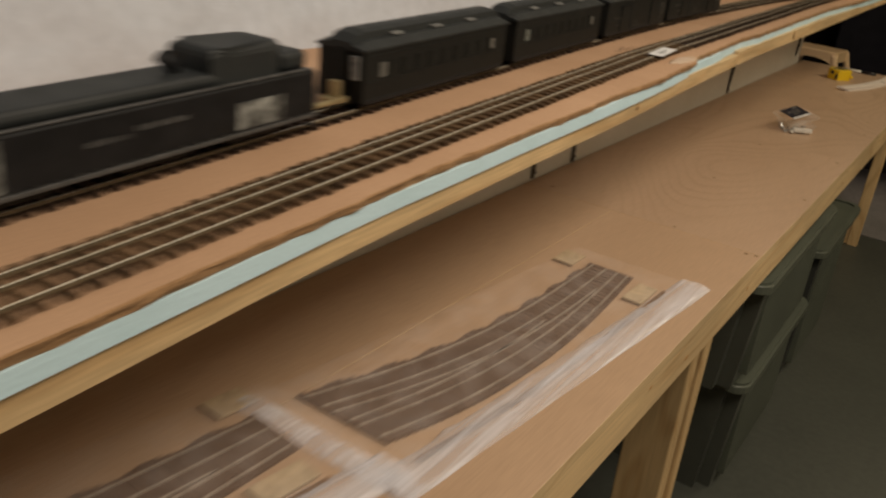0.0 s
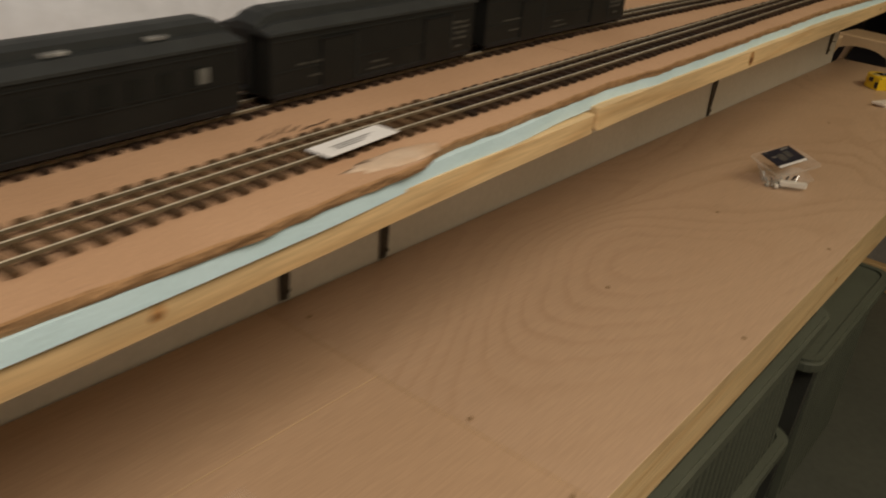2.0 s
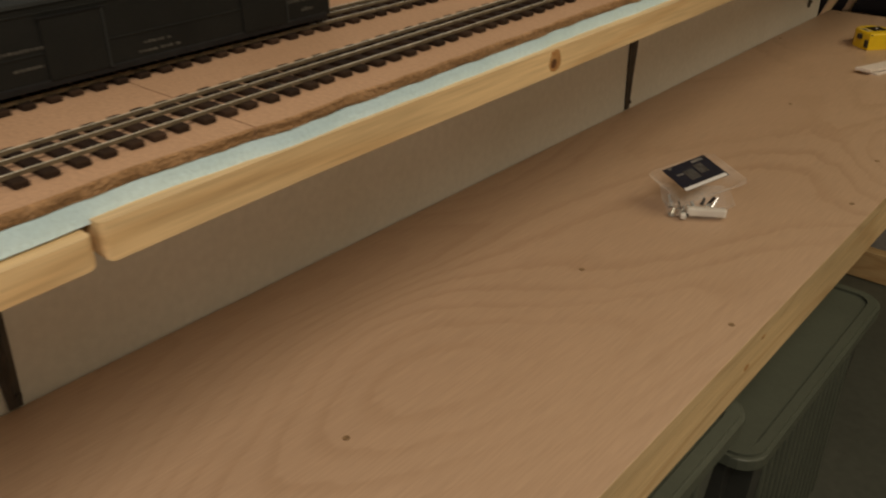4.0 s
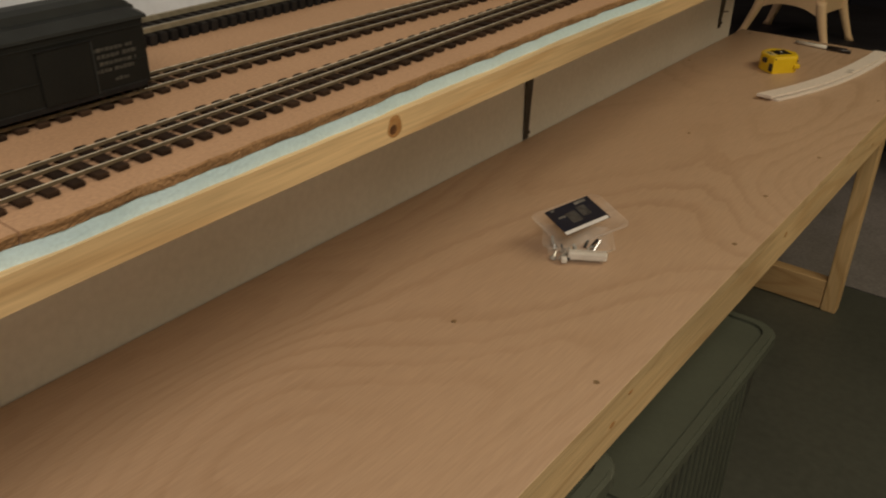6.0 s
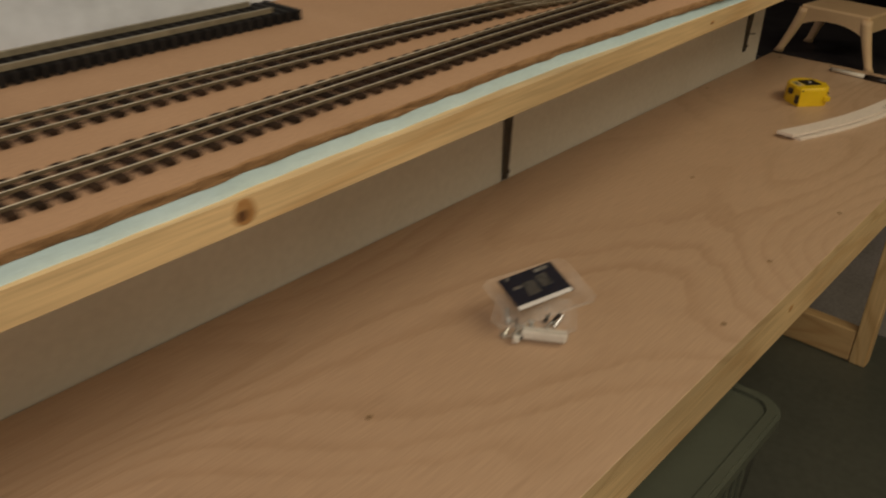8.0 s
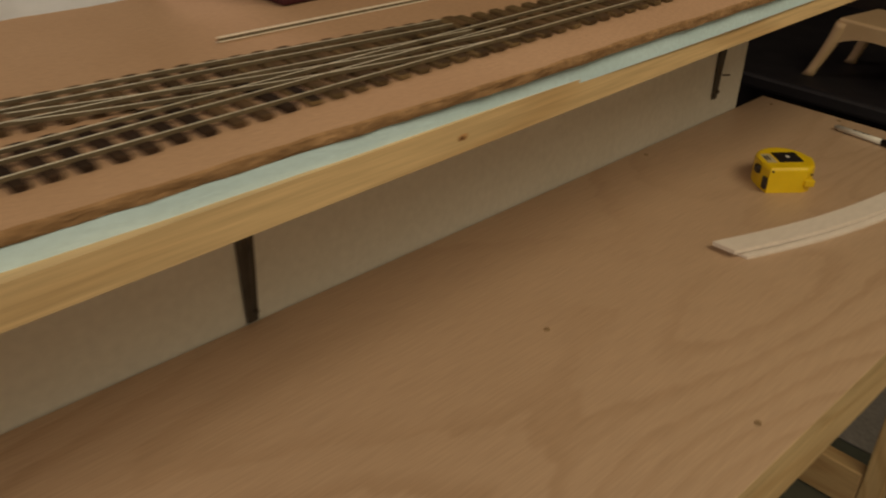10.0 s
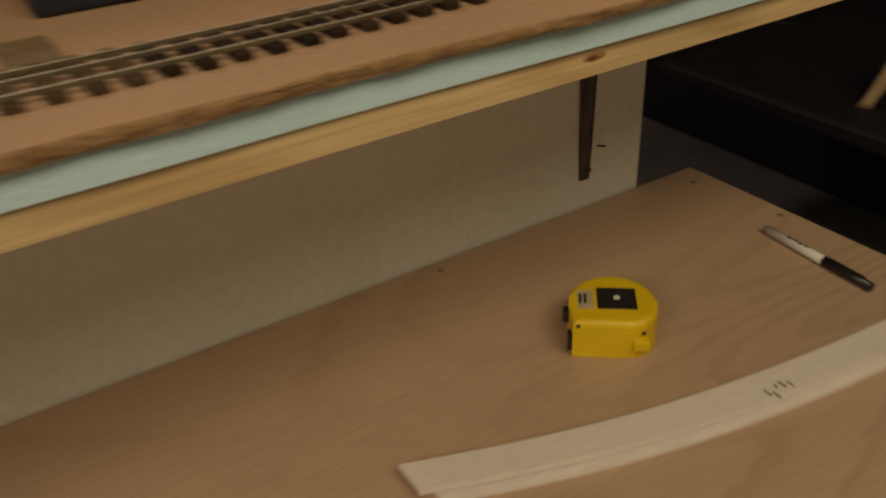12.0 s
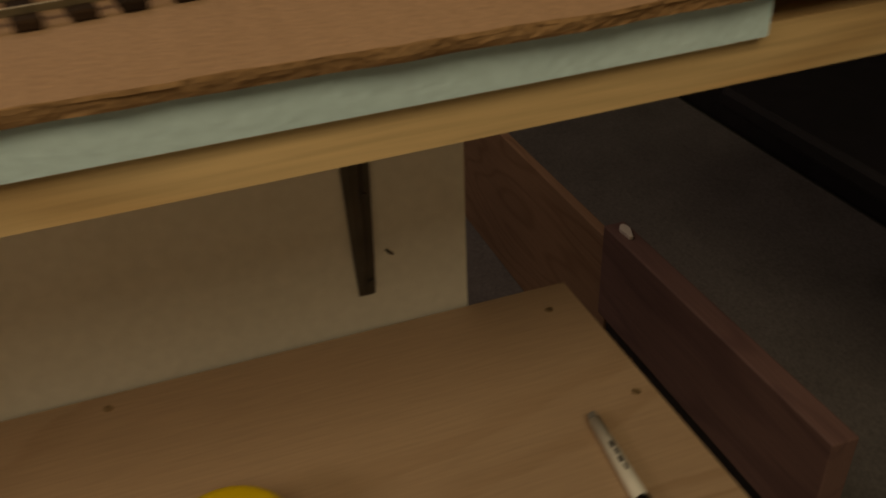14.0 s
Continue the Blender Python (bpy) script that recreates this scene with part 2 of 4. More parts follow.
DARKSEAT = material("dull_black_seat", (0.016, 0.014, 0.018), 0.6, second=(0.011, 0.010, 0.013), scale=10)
BALSA = material("pale_balsa", (0.78, 0.71, 0.66), 0.65, second=(0.72, 0.65, 0.60), scale=8, stretch=(1, 0.3, 1), fine=0.05, fine_scale=160)
TABWOOD = material("pale_wood_tab", (0.52, 0.40, 0.26), 0.6, scale=20)
BEIGE = material("beige_plastic", (0.84, 0.60, 0.36), 0.4, second=(0.78, 0.54, 0.31), scale=10, fine=0.04)
MAROON = material("maroon_cover", (0.060, 0.006, 0.012), 0.6, second=(0.045, 0.004, 0.010), scale=10, fine=0.12)
BRASSSCREW = material("screw_head", (0.42, 0.29, 0.16), 0.4, 0.4, second=(0.24, 0.16, 0.09), scale=160)
KNOT = material("pine_knot", (0.36, 0.17, 0.055), 0.5, second=(0.44, 0.24, 0.09), scale=160, fine=0.2)
KNOTCORE = material("knot_core", (0.09, 0.035, 0.012), 0.5, second=(0.16, 0.07, 0.025), scale=200, fine=0.2)
INK = material("pencil_mark", (0.05, 0.045, 0.05), 0.6, scale=60)
TEMPLATE = material("printed_template", (0.165, 0.105, 0.072), 0.6, second=(0.205, 0.138, 0.098), scale=14, fine=0.12)
STICK = material("brown_strip", (0.20, 0.105, 0.045), 0.6, scale=40)
ORANGE = material("orange_fabric", (0.40, 0.06, 0.03), 0.7, scale=20)
PLASTER = material("pale_filler", (0.58, 0.45, 0.34), 0.9, second=(0.52, 0.36, 0.24), scale=40, fine=0.12, fine_scale=200)
STICKER = material("yellowed_sticker", (0.55, 0.47, 0.28), 0.5, scale=60)
RAILWEB = material("tarnished_rail_web", (0.17, 0.13, 0.078), 0.55, 0.3, second=(0.12, 0.09, 0.054), scale=40)
TOTE2 = material("murky_tote_plastic", (0.075, 0.08, 0.066), 0.4, second=(0.06, 0.064, 0.053), scale=6, fine=0.06)
CARPET = material("grey_carpet", (0.18, 0.165, 0.162), 0.95, second=(0.145, 0.133, 0.13), scale=6, fine=0.25, fine_scale=140, bump=0.6)
STEELRAIL = material("dull_steel_rail", (0.33, 0.29, 0.21), 0.4, 0.4, second=(0.24, 0.21, 0.15), scale=25)
BRIGHTRAIL = material("bright_rail", (0.93, 0.86, 0.74), 0.3, 0.1, second=(0.86, 0.79, 0.66), scale=25, fine=0.05)
WINDARK = material("dark_car_window", (0.009, 0.010, 0.009), 0.6, spec=0.15, scale=40)
WINPALE2 = material("dull_car_window", (0.12, 0.12, 0.11), 0.3, scale=40)
SILVERDIM = material("dull_silver", (0.11, 0.11, 0.11), 0.5, 0.3, second=(0.06, 0.06, 0.06), scale=90)
CHROME = material("plated_metal", (0.62, 0.62, 0.60), 0.22, 0.6, scale=60, fine=0.05)
GREYPL = material("grey_plastic", (0.25, 0.24, 0.23), 0.4, scale=40)
PLANK = wood("pinkish_plank", (0.22, 0.125, 0.115), (0.14, 0.075, 0.075), along="x", rings=5, warp=5, rough=0.6)
DARKBROWN = material("dark_brown_block", (0.030, 0.020, 0.018), 0.6, scale=8)
NAVYBACK = material("navy_back", (0.012, 0.012, 0.020), 0.9, scale=12)
CLEAR = clear("clear_plastic", veil=0.15)
THINCLEAR = clear("thin_clear_plastic", veil=0.09)
KITRAIL = material("kit_rail", (0.42, 0.35, 0.29), 0.35, 0.2, second=(0.30, 0.24, 0.19), scale=25)
SCUFF = material("scuffed_silver", (0.012, 0.012, 0.013), 0.5, 0.2, second=(0.34, 0.35, 0.33), scale=70, fine=0.3, fine_scale=300)
BAG = clear("clear_bag", (0.95, 0.93, 0.95), 0.15, veil=0.07)
BAGEDGE = clear("bag_sealed_edge", (0.86, 0.86, 0.93), 0.25, veil=0.42, scale=90, stretch=(1, 0.05, 1))

# ---- mesh helpers ----


def mesh_of(bm, name, mat, smooth=False):
    me = bpy.data.meshes.new(name)
    if smooth:
        for f in bm.faces:
            f.smooth = True
    bm.to_mesh(me)
    bm.free()
    me.materials.append(mat)
    return me


def part(name, bm, mat, parent, label="", smooth=False):
    ob = new(name, mesh_of(bm, name, mat, smooth))
    ob.parent = parent
    return tagged(ob, label)


def thing(name, where=(0, 0, 0), turn=0.0, label="", category="", group="", kind=""):
    ob = new(name)
    ob.matrix_basis = pose(*where, 0, 0, turn)
    return tagged(ob, label, category, group, kind)


def solid(name, bm, mat, where=(0, 0, 0), turn=0.0, label="", category="", group="", kind="", smooth=False):
    ob = new(name, mesh_of(bm, name, mat, smooth))
    ob.matrix_basis = pose(*where, 0, 0, turn)
    return tagged(ob, label, category, group, kind)


def box(x0, x1, y0, y1, z0, z1, bevel=0.0, bm=None, seg=2):
    own = bmesh.new()
    bmesh.ops.create_cube(own, size=1)
    for v in own.verts:
        v.co = Vector((x0 + (v.co.x + 0.5) * (x1 - x0), y0 + (v.co.y + 0.5) * (y1 - y0), z0 + (v.co.z + 0.5) * (z1 - z0)))
    if bevel:
        bmesh.ops.bevel(own, geom=own.edges[:], offset=bevel, segments=seg, affect="EDGES", profile=0.5)
    if bm is None:
        return own
    return add(bm, own)


def add(bm, other):
    me = bpy.data.meshes.new("tmp")
    other.to_mesh(me)
    other.free()
    bm.from_mesh(me)
    bpy.data.meshes.remove(me)
    return bm


def cyl(a, b, r0, r1=None, n=16, bm=None):
    """A round bar from a to b."""
    own = bmesh.new()
    a, b = Vector(a), Vector(b)
    r1 = r0 if r1 is None else r1
    turn = (b - a).to_track_quat("Z", "Y").to_matrix()
    rings = []
    for p, r in ((a, r0), (b, r1)):
        rings.append([own.verts.new(p + turn @ Vector((r * math.cos(t), r * math.sin(t), 0))) for t in np.linspace(0, 2 * math.pi, n, endpoint=False)])
    for i in range(n):
        own.faces.new((rings[0][i], rings[0][(i + 1) % n], rings[1][(i + 1) % n], rings[1][i]))
    own.faces.new(rings[0][::-1])
    own.faces.new(rings[1])
    return own if bm is None else add(bm, own)


def prism(outline, z0, z1, bevel=0.0):
    """An outline of (x, y), counter-clockwise, raised from z0 to z1."""
    bm = bmesh.new()
    low = [bm.verts.new((x, y, z0)) for x, y in outline]
    top = [bm.verts.new((x, y, z1)) for x, y in outline]
    k = len(outline)
    bm.faces.new(low[::-1])
    face = bm.faces.new(top)
    for i in range(k):
        bm.faces.new((low[i], low[(i + 1) % k], top[(i + 1) % k], top[i]))
    if bevel:
        bmesh.ops.bevel(bm, geom=list(face.edges), offset=bevel, segments=3, affect="EDGES", profile=0.5)
    return bm


def ribbon(ys, left, right, z0, z1):
    """A bar along y whose sides are functions of y; z0 and z1 may be functions of y too."""
    f = lambda g, y: g(y) if callable(g) else g
    bm = bmesh.new()
    rows = []
    for y in ys:
        a, b, lo, hi = f(left, y), f(right, y), f(z0, y), f(z1, y)
        rows.append([bm.verts.new(c) for c in ((a, y, lo), (b, y, lo), (b, y, hi), (a, y, hi))])
    for p, q in zip(rows, rows[1:]):
        for i in range(4):
            j = (i + 1) % 4
            bm.faces.new((p[i], p[j], q[j], q[i]))
    bm.faces.new(rows[0])
    bm.faces.new(rows[-1][::-1])
    bmesh.ops.recalc_face_normals(bm, faces=bm.faces[:])
    return bm


def curve_of(knots):
    """A smooth function through (y, x) knots."""
    ky, kx = np.array(knots, float).T
    def at(y):
        d = 0.10
        return float(np.mean([np.interp(y + s, ky, kx) for s in np.linspace(-d, d, 9)]))
    return at


# ---- plan ----
FLOOR, TOP, WIDE = 0.04, 0.75, 0.482
ZL, ZU, ZF, ZC = 1.033, 1.0535, 1.0695, 1.079
Y0, Y1 = -1.9, 3.09
SLOPE = 0.012
front = curve_of([(-2.2, 0.45), (-0.62, 0.374), (-0.33, 0.354), (0.08, 0.342), (0.22, 0.340), (0.58, 0.322), (1.0, 0.308), (1.33, 0.308), (1.6, 0.306), (2.1, 0.302), (2.4, 0.299), (2.8, 0.302), (3.05, 0.298), (3.5, 0.295)])
near_line = curve_of([(-2, 0.40), (-0.6, 0.325), (-0.2, 0.300), (0.15, 0.280), (0.33, 0.270), (0.5, 0.260), (0.82, 0.255), (1.0, 0.250), (1.25, 0.246), (1.48, 0.240), (1.7, 0.235),
                      (2.04, 0.238), (2.2, 0.238), (2.45, 0.242), (2.6, 0.233), (2.76, 0.217), (2.85, 0.200), (3.0, 0.175), (3.3, 0.11)])
rear_line = curve_of([(-2, 0.30), (-0.5, 0.207), (0.17, 0.166), (0.5, 0.149), (0.88, 0.136), (1.0, 0.135), (1.15, 0.139), (1.3, 0.140), (1.48, 0.146), (1.66, 0.153), (1.8, 0.166), (1.95, 0.187), (2.1, 0.210), (2.25, 0.228), (2.5, 0.24)])
jut = curve_of([(-2, 0.006), (-0.5, 0.005), (-0.2, 0.004), (0.14, 0.003), (0.4, 0.008), (1.0, 0.0), (1.3, -0.005), (1.7, -0.010), (1.9, 0.0), (2.1, 0.008), (2.4, 0.012), (2.9, 0.014), (3.4, 0.014)])


def ease(y, a, b):
    k = min(1, max(0, (y - a) / (b - a)))
    return k * k * (3 - 2 * k)


# ---- setting ----
solid("floor", box(-4, 3, -4, 6.6, FLOOR - 0.1, FLOOR), CONCRETE, label="grey-green painted concrete basement floor", category="floor", kind="structure")
# Unseen ceiling and two walls close the room, kept pale to bounce light.
solid("ceiling", box(-4, 3, -4, 6.6, 2.4, 2.5), CEIL, label="unseen pale basement ceiling that bounces light", category="ceiling", kind="structure")
solid("wall_east", box(2.9, 3.0, -4, 6.6, FLOOR, 2.4), ROOMWALL, label="unseen tan basement wall that bounces light", category="wall", kind="structure")
solid("wall_south", box(-4, 2.9, -4, -3.9, FLOOR, 2.4), ROOMWALL, label="unseen tan basement wall that bounces light", category="wall", kind="structure")
# Far walls are coloured near black: the unlit end's gloom is in the paint.
solid("wall_north", box(-4, 2.9, 6.5, 6.6, FLOOR, 2.4), UNLITWALL, label="basement wall coloured near black for the unlit end", category="wall", kind="structure")
solid("wall_west_end", box(-4, -3.9, -3.9, 6.5, FLOOR, 2.4), UNLITWALL, label="basement wall coloured near black for the unlit end", category="wall", kind="structure")


def rough_wall():
    """White-painted rough masonry with lumps, its face near x = -0.12."""
    bm = bmesh.new()
    ys, zs = np.arange(-3.9, 2.0, 0.02), np.r_[np.arange(1.0, 1.5, 0.02), np.arange(1.5, 2.41, 0.1)]
    grid = []
    for y in ys:
        col = []
        for z in zs:
            p = Vector((y * 6, z * 7, 0.3))
            d = 0.010 * noise.noise(p) + 0.006 * noise.noise(p * 3) + 0.0025 * noise.noise(p * 9)
            col.append(bm.verts.new((-0.046 + d - 0.03 * min(1, max(0, z - 1.08) / 0.2), y, z)))
        grid.append(col)
    for i in range(len(ys) - 1):
        for j in range(len(zs) - 1):
            bm.faces.new((grid[i][j], grid[i + 1][j], grid[i + 1][j + 1], grid[i][j + 1]))
    for f in bm.faces:
        f.smooth = True
    return box(-0.4, -0.10, -3.9, 1.98, FLOOR, 2.4, 0, bm)


solid("wall_west", rough_wall(), MASONRY, label="white-painted rough lumpy masonry wall", category="wall", kind="structure")
solid("wall_low", box(-0.4, -0.02, -3.9, 2.998, FLOOR, 1.02), ROOMWALL, label="plain low wall behind the panel", category="wall", kind="structure")

# ---- bench ----
bench = thing("workbench", label="long plywood workbench with a two-by-four frame", category="workbench")


def top_sheet(x0, x1, y0, y1, mat):
    ob = part("top_sheet", box(x0, x1, y0, y1, TOP - 0.018, TOP, 0.0008), mat, bench, "swirly-grained birch plywood sheet" if mat is PLY else "plain-grained plywood sheet")
    ob.data.materials.append(PLYEDGE)
    for p in ob.data.polygons:
        p.material_index = int(abs(p.normal.z) < 0.5)


top_sheet(0.0025, WIDE, 0.6605, Y1, PLY)
top_sheet(0.0025, 0.1948, Y0, 0.6597, PLAINPLY)
top_sheet(0.1953, WIDE, Y0, 0.6597, PLAINPLY)
part("front_rail", box(WIDE - 0.04, WIDE - 0.002, Y0, Y1 - 0.01, TOP - 0.018 - 0.062, TOP - 0.018, 0.003), PINE, bench, "knotty pine two-by-four")
part("back_rail", box(0.01, 0.05, Y0, Y1 - 0.01, TOP - 0.108, TOP - 0.018, 0.003), PINE, bench)
for y, z, ry, rz in ((1.452, 0.705, 0.007, 0.004), (1.49, 0.727, 0.006, 0.003), (0.62, 0.70, 0.006, 0.004), (2.02, 0.71, 0.008, 0.005), (0.31, 0.695, 0.007, 0.004), (0.16, 0.715, 0.006, 0.003), (2.55, 0.70, 0.006, 0.004)):
    bm = bmesh.new()
    bmesh.ops.create_uvsphere(bm, u_segments=12, v_segments=6, radius=1)
    for v in bm.verts:
        v.co = Vector((WIDE - 0.0022 + v.co.x * 0.0010, y + v.co.y * ry, z + v.co.z * rz))
    part("knot", bm, KNOT, bench, "small dark knot")
part("end_rail", box(0.052, WIDE - 0.042, Y1 - 0.05, Y1 - 0.01, TOP - 0.108, TOP - 0.018, 0.003), PINEX, bench)
for y in (0.452, 0.522):
    part("leg", box(0.375, 0.458, y, y + 0.038, FLOOR, TOP - 0.0815, 0.003), PINEZ, bench)
part("leg", box(0.385, 0.425, 3.02, 3.06, FLOOR, TOP - 0.0185, 0.003), PINEZ, bench)
part("leg", box(0.012, 0.05, 3.02, 3.06, FLOOR, TOP - 0.108, 0.003), PINEZ, bench)
part("leg", box(0.012, 0.05, 0.43, 0.47, FLOOR, TOP - 0.108, 0.003), PINEZ, bench)
part("stretcher", box(0.052, 0.383, 3.022, 3.058, FLOOR + 0.002, FLOOR + 0.09, 0.003), PINEX, bench)
for x, y in ((0.316, 0.673), (0.457, 0.649), (0.474, 0.652), (0.463, 1.065), (0.264, 1.451), (0.455, 1.453), (0.452, 1.86), (0.447, 2.273), (0.448, 2.68), (0.22, 2.239), (0.019, 2.704),
             (0.151, 3.075), (0.035, 3.06), (0.27, 1.05), (0.05, 0.69), (0.43, 2.05)):
    bm = cyl((x, y, TOP - 0.001), (x, y, TOP + 0.0006), 0.0040, 0.0034, 12)
    part("screw", bm, BRASSSCREW, bench, "sunk screw head")

# ---- panel below the shelf ----
solid("backing_panel", ribbon(np.linspace(Y0, 3.0, 12), -0.018, -0.0004, TOP - 0.06, lambda y: ZL - 0.008 + SLOPE * (y - 1.0)), WHITEPANEL, label="off-white hardboard backing panel behind the bench", category="panel", kind="structure")

# ---- shelf ----
shelf = thing("shelf", label="layered wooden shelf carrying model railway track", category="shelf")
ys = np.arange(Y0, 3.36, 0.012)


def cork_edge(y):
    out = jut(y) - (0.010 * min(1, max(0, y - 0.545) / 0.025) if y < 0.9 else 0)
    out -= 0.0 if y < 0.9 else 0.010 * max(0, 1 - (y - 0.9) / 0.1)
    return front(y) + out + 0.004 * noise.noise((y * 7, 1, 0)) + 0.0015 * noise.noise((y * 34, 2, 0))


def foam_edge(y):
    flush = front(y) + max(0, jut(y)) * 0.52 * ease(y, 2.0, 2.3) + 0.006 * (1 - ease(y, 0.42, 0.62)) - 0.0025 + 0.0018 * noise.noise((y * 5, 7, 0))
    k = ease(y, 0.68, 0.80)
    return flush * (1 - k) + min(flush, cork_edge(y) - 0.0025) * k


part("deck", ribbon(ys, -0.10, lambda y: front(y) - 0.021, ZL + 0.002, ZU - 0.004), PLYEDGE, shelf, "plywood deck")


def edge_strip(a, b, sag, near_end, far_end):
    """A pine strip with rounded ends that may sag away from the foam."""
    def ease_in(y):
        d = min(y - a if near_end else 1, b - y if far_end else 1)
        return 1 - math.sqrt(max(0, 1 - (1 - min(1, max(0, d) / 0.006)) ** 2))
    ys_strip = np.unique(np.r_[np.linspace(a, b, 70), a + 0.006 * np.linspace(0, 1, 6), b - 0.006 * np.linspace(0, 1, 6)])
    part("edge_strip", ribbon(ys_strip, lambda y: front(y) - 0.02, lambda y: front(y) - 0.003 * ease_in(y),
                              lambda y: ZL + 0.0045 * ease_in(y), lambda y: ZU - sag * ease(y, 0.45, 0.84)), PINE, shelf, "yellow pine edge strip with knots")


edge_strip(Y0, 0.842, 0.0049, False, True)
edge_strip(0.8475, 3.36, 0.0, True, False)

part("foam_layer", ribbon(ys[ys < 3.02], -0.10, foam_edge, ZU - 0.003, ZF), FOAM, shelf, "pale turquoise insulation foam")
part("foam_layer", ribbon(np.arange(3.01, 3.36, 0.02), -0.10, lambda y: front(y) - 0.06, ZU - 0.003, ZF), FOAM, shelf)


def torn_board(a, b):
    """Fibreboard whose front edge is crumbled: several bands, each pushed in and out."""
    bm = bmesh.new()
    levels = (0.0, 0.14, 0.32, 0.5, 0.68, 0.86, 1.0)
    rows = []
    for y in np.r_[a, np.arange(math.ceil((a + 0.002) / 0.0032) * 0.0032, b - 0.001, 0.0032), b]:
        lo, hi, e = ZF + 0.0005, ZC, cork_edge(y)
        row = [(-0.10, y, hi), (-0.10, y, lo)]
        for k, q in enumerate(levels):
            d = -0.0022 * (1 - q) ** 2 - (0.0012 if q == 1.0 else 0)
            d += 0.0016 * noise.noise((y * 38, k * 0.25, 4)) + 0.0007 * noise.noise((y * 310, k * 2.7, 9))
            row.append((e + d, y, lo + (hi - lo) * q - (0.0006 * abs(noise.noise((y * 70, 3, 1))) if q == 1.0 else 0)))
        rows.append([bm.verts.new(c) for c in row])
    k = len(rows[0])
    for p, q in zip(rows, rows[1:]):
        for i in range(k):
            f = bm.faces.new((p[i], p[(i + 1) % k], q[(i + 1) % k], q[i]))
            f.material_index = int(2 <= i < k - 1)
    bm.faces.new(rows[0])
    bm.faces.new(rows[-1][::-1])
    bmesh.ops.recalc_face_normals(bm, faces=bm.faces[:])
    ob = part("roadbed_board", bm, CORK, shelf, "tan fibreboard with a torn wavy edge")
    ob.data.materials.append(CORKEDGE)


torn_board(Y0, 0.962)
torn_board(0.9632, 3.36)
for y, ry, rz in ((1.296, 0.011, 0.009), (2.646, 0.010, 0.0030), (2.02, 0.005, 0.0028), (0.3, 0.006, 0.005)):
    bm = bmesh.new()
    bmesh.ops.create_uvsphere(bm, u_segments=14, v_segments=8, radius=1)
    for v in bm.verts:
        v.co = Vector((front(y) - 0.0005 + v.co.x * 0.0012, y + v.co.y * ry, (ZL + ZU) / 2 + 0.001 + v.co.z * rz))
    knot = part("knot", bm, KNOT, shelf, "dark round knot")
    core = bmesh.new()
    bmesh.ops.create_uvsphere(core, u_segments=12, v_segments=6, radius=1)
    for v in core.verts:
        v.co = Vector((front(y) + 0.0004 + v.co.x * 0.0006, y - 0.2 * ry + v.co.y * ry * 0.45, (ZL + ZU) / 2 + 0.001 + v.co.z * rz * 0.5))
    part("core", core, KNOTCORE, knot, "nearly black core")


def bracket(y, zb):
    """A pressed steel shelf bracket: wall arm, shelf arm, slanted rib."""
    top = ZL + SLOPE * (y - 1.0)
    t = thing("shelf_bracket", (0, y, 0), 0, "dark grey pressed-steel shelf bracket", "bracket", "brackets under the shelf")
    for nm, flat in (("wall_arm", 0), ("shelf_arm", 1)):
        bm = bmesh.new()
        n = 9
        rows = []
        for i in range(n):
            s = i / (n - 1)
            w = 0.0066 + 0.0086 * s ** 0.8
            if flat:
                p = lambda dx, dz: (0.25 - 0.245 * s, dx, top - 0.002 - dz)
            else:
                p = lambda dx, dz: (0.001 + dz, dx, zb + (top - 0.004 - zb) * s)
            ridge = 0.002 + 0.010 * math.sin(math.pi * min(1, s * 1.4 + 0.05) / 2)
            rows.append([bm.verts.new(p(dx, dz)) for dx, dz in ((-w, 0), (-w, 0.0022), (-w * 0.45, 0.003), (0, ridge if not flat else 0.008), (w * 0.45, 0.003), (w, 0.0022), (w, 0))])
        for a, b in zip(rows, rows[1:]):
            for k in range(7):
                bm.faces.new((a[k], a[(k + 1) % 7], b[(k + 1) % 7], b[k]))
        bm.faces.new(rows[0])
        bm.faces.new(rows[-1])
        bmesh.ops.recalc_face_normals(bm, faces=bm.faces[:])
        part(nm, bm, STEEL, t)
    for z in (zb + 0.012, zb + 0.09):
        part("screw", cyl((0.003, 0.004, z), (0.0062, 0.004, z), 0.0035, 0.003, 10), STEEL, t)


for y, zb in ((-1.2, 0.756), (-0.35, 0.756), (0.692, 0.7535), (0.876, 0.7515), (2.014, 0.7515), (2.913, 0.786)):
    bracket(y, zb)
solid("nail", cyl((0, 2.932, 0.822), (0.012, 2.934, 0.825), 0.0012, n=8), STEEL, label="thin bent nail in the backing panel", category="nail")

# ---- tracks ----


def rail_bar(ys, line, offset, mat, parent, height=0.0027, z=ZC + 0.0039):
    """A rail with a dull web and a polished head."""
    web = part("rail", ribbon(ys, lambda y: line(y) + offset - 0.00065, lambda y: line(y) + offset + 0.00065, z, z + height), RAILWEB, parent, "worn nickel-silver rail")
    web.data.materials.append(mat)
    for p in web.data.polygons:
        if p.normal.z > 0.7:
            p.material_index = 1


tie_mesh = mesh_of(box(-0.0255, 0.029, -0.0048, 0.0048, 0, 0.004, 0.0008, seg=1), "tie", TIE)
brown_tie_mesh = mesh_of(box(-0.0285, 0.029, -0.0048, 0.0048, 0, 0.004, 0.0008, seg=1), "tie", TIEBROWN)


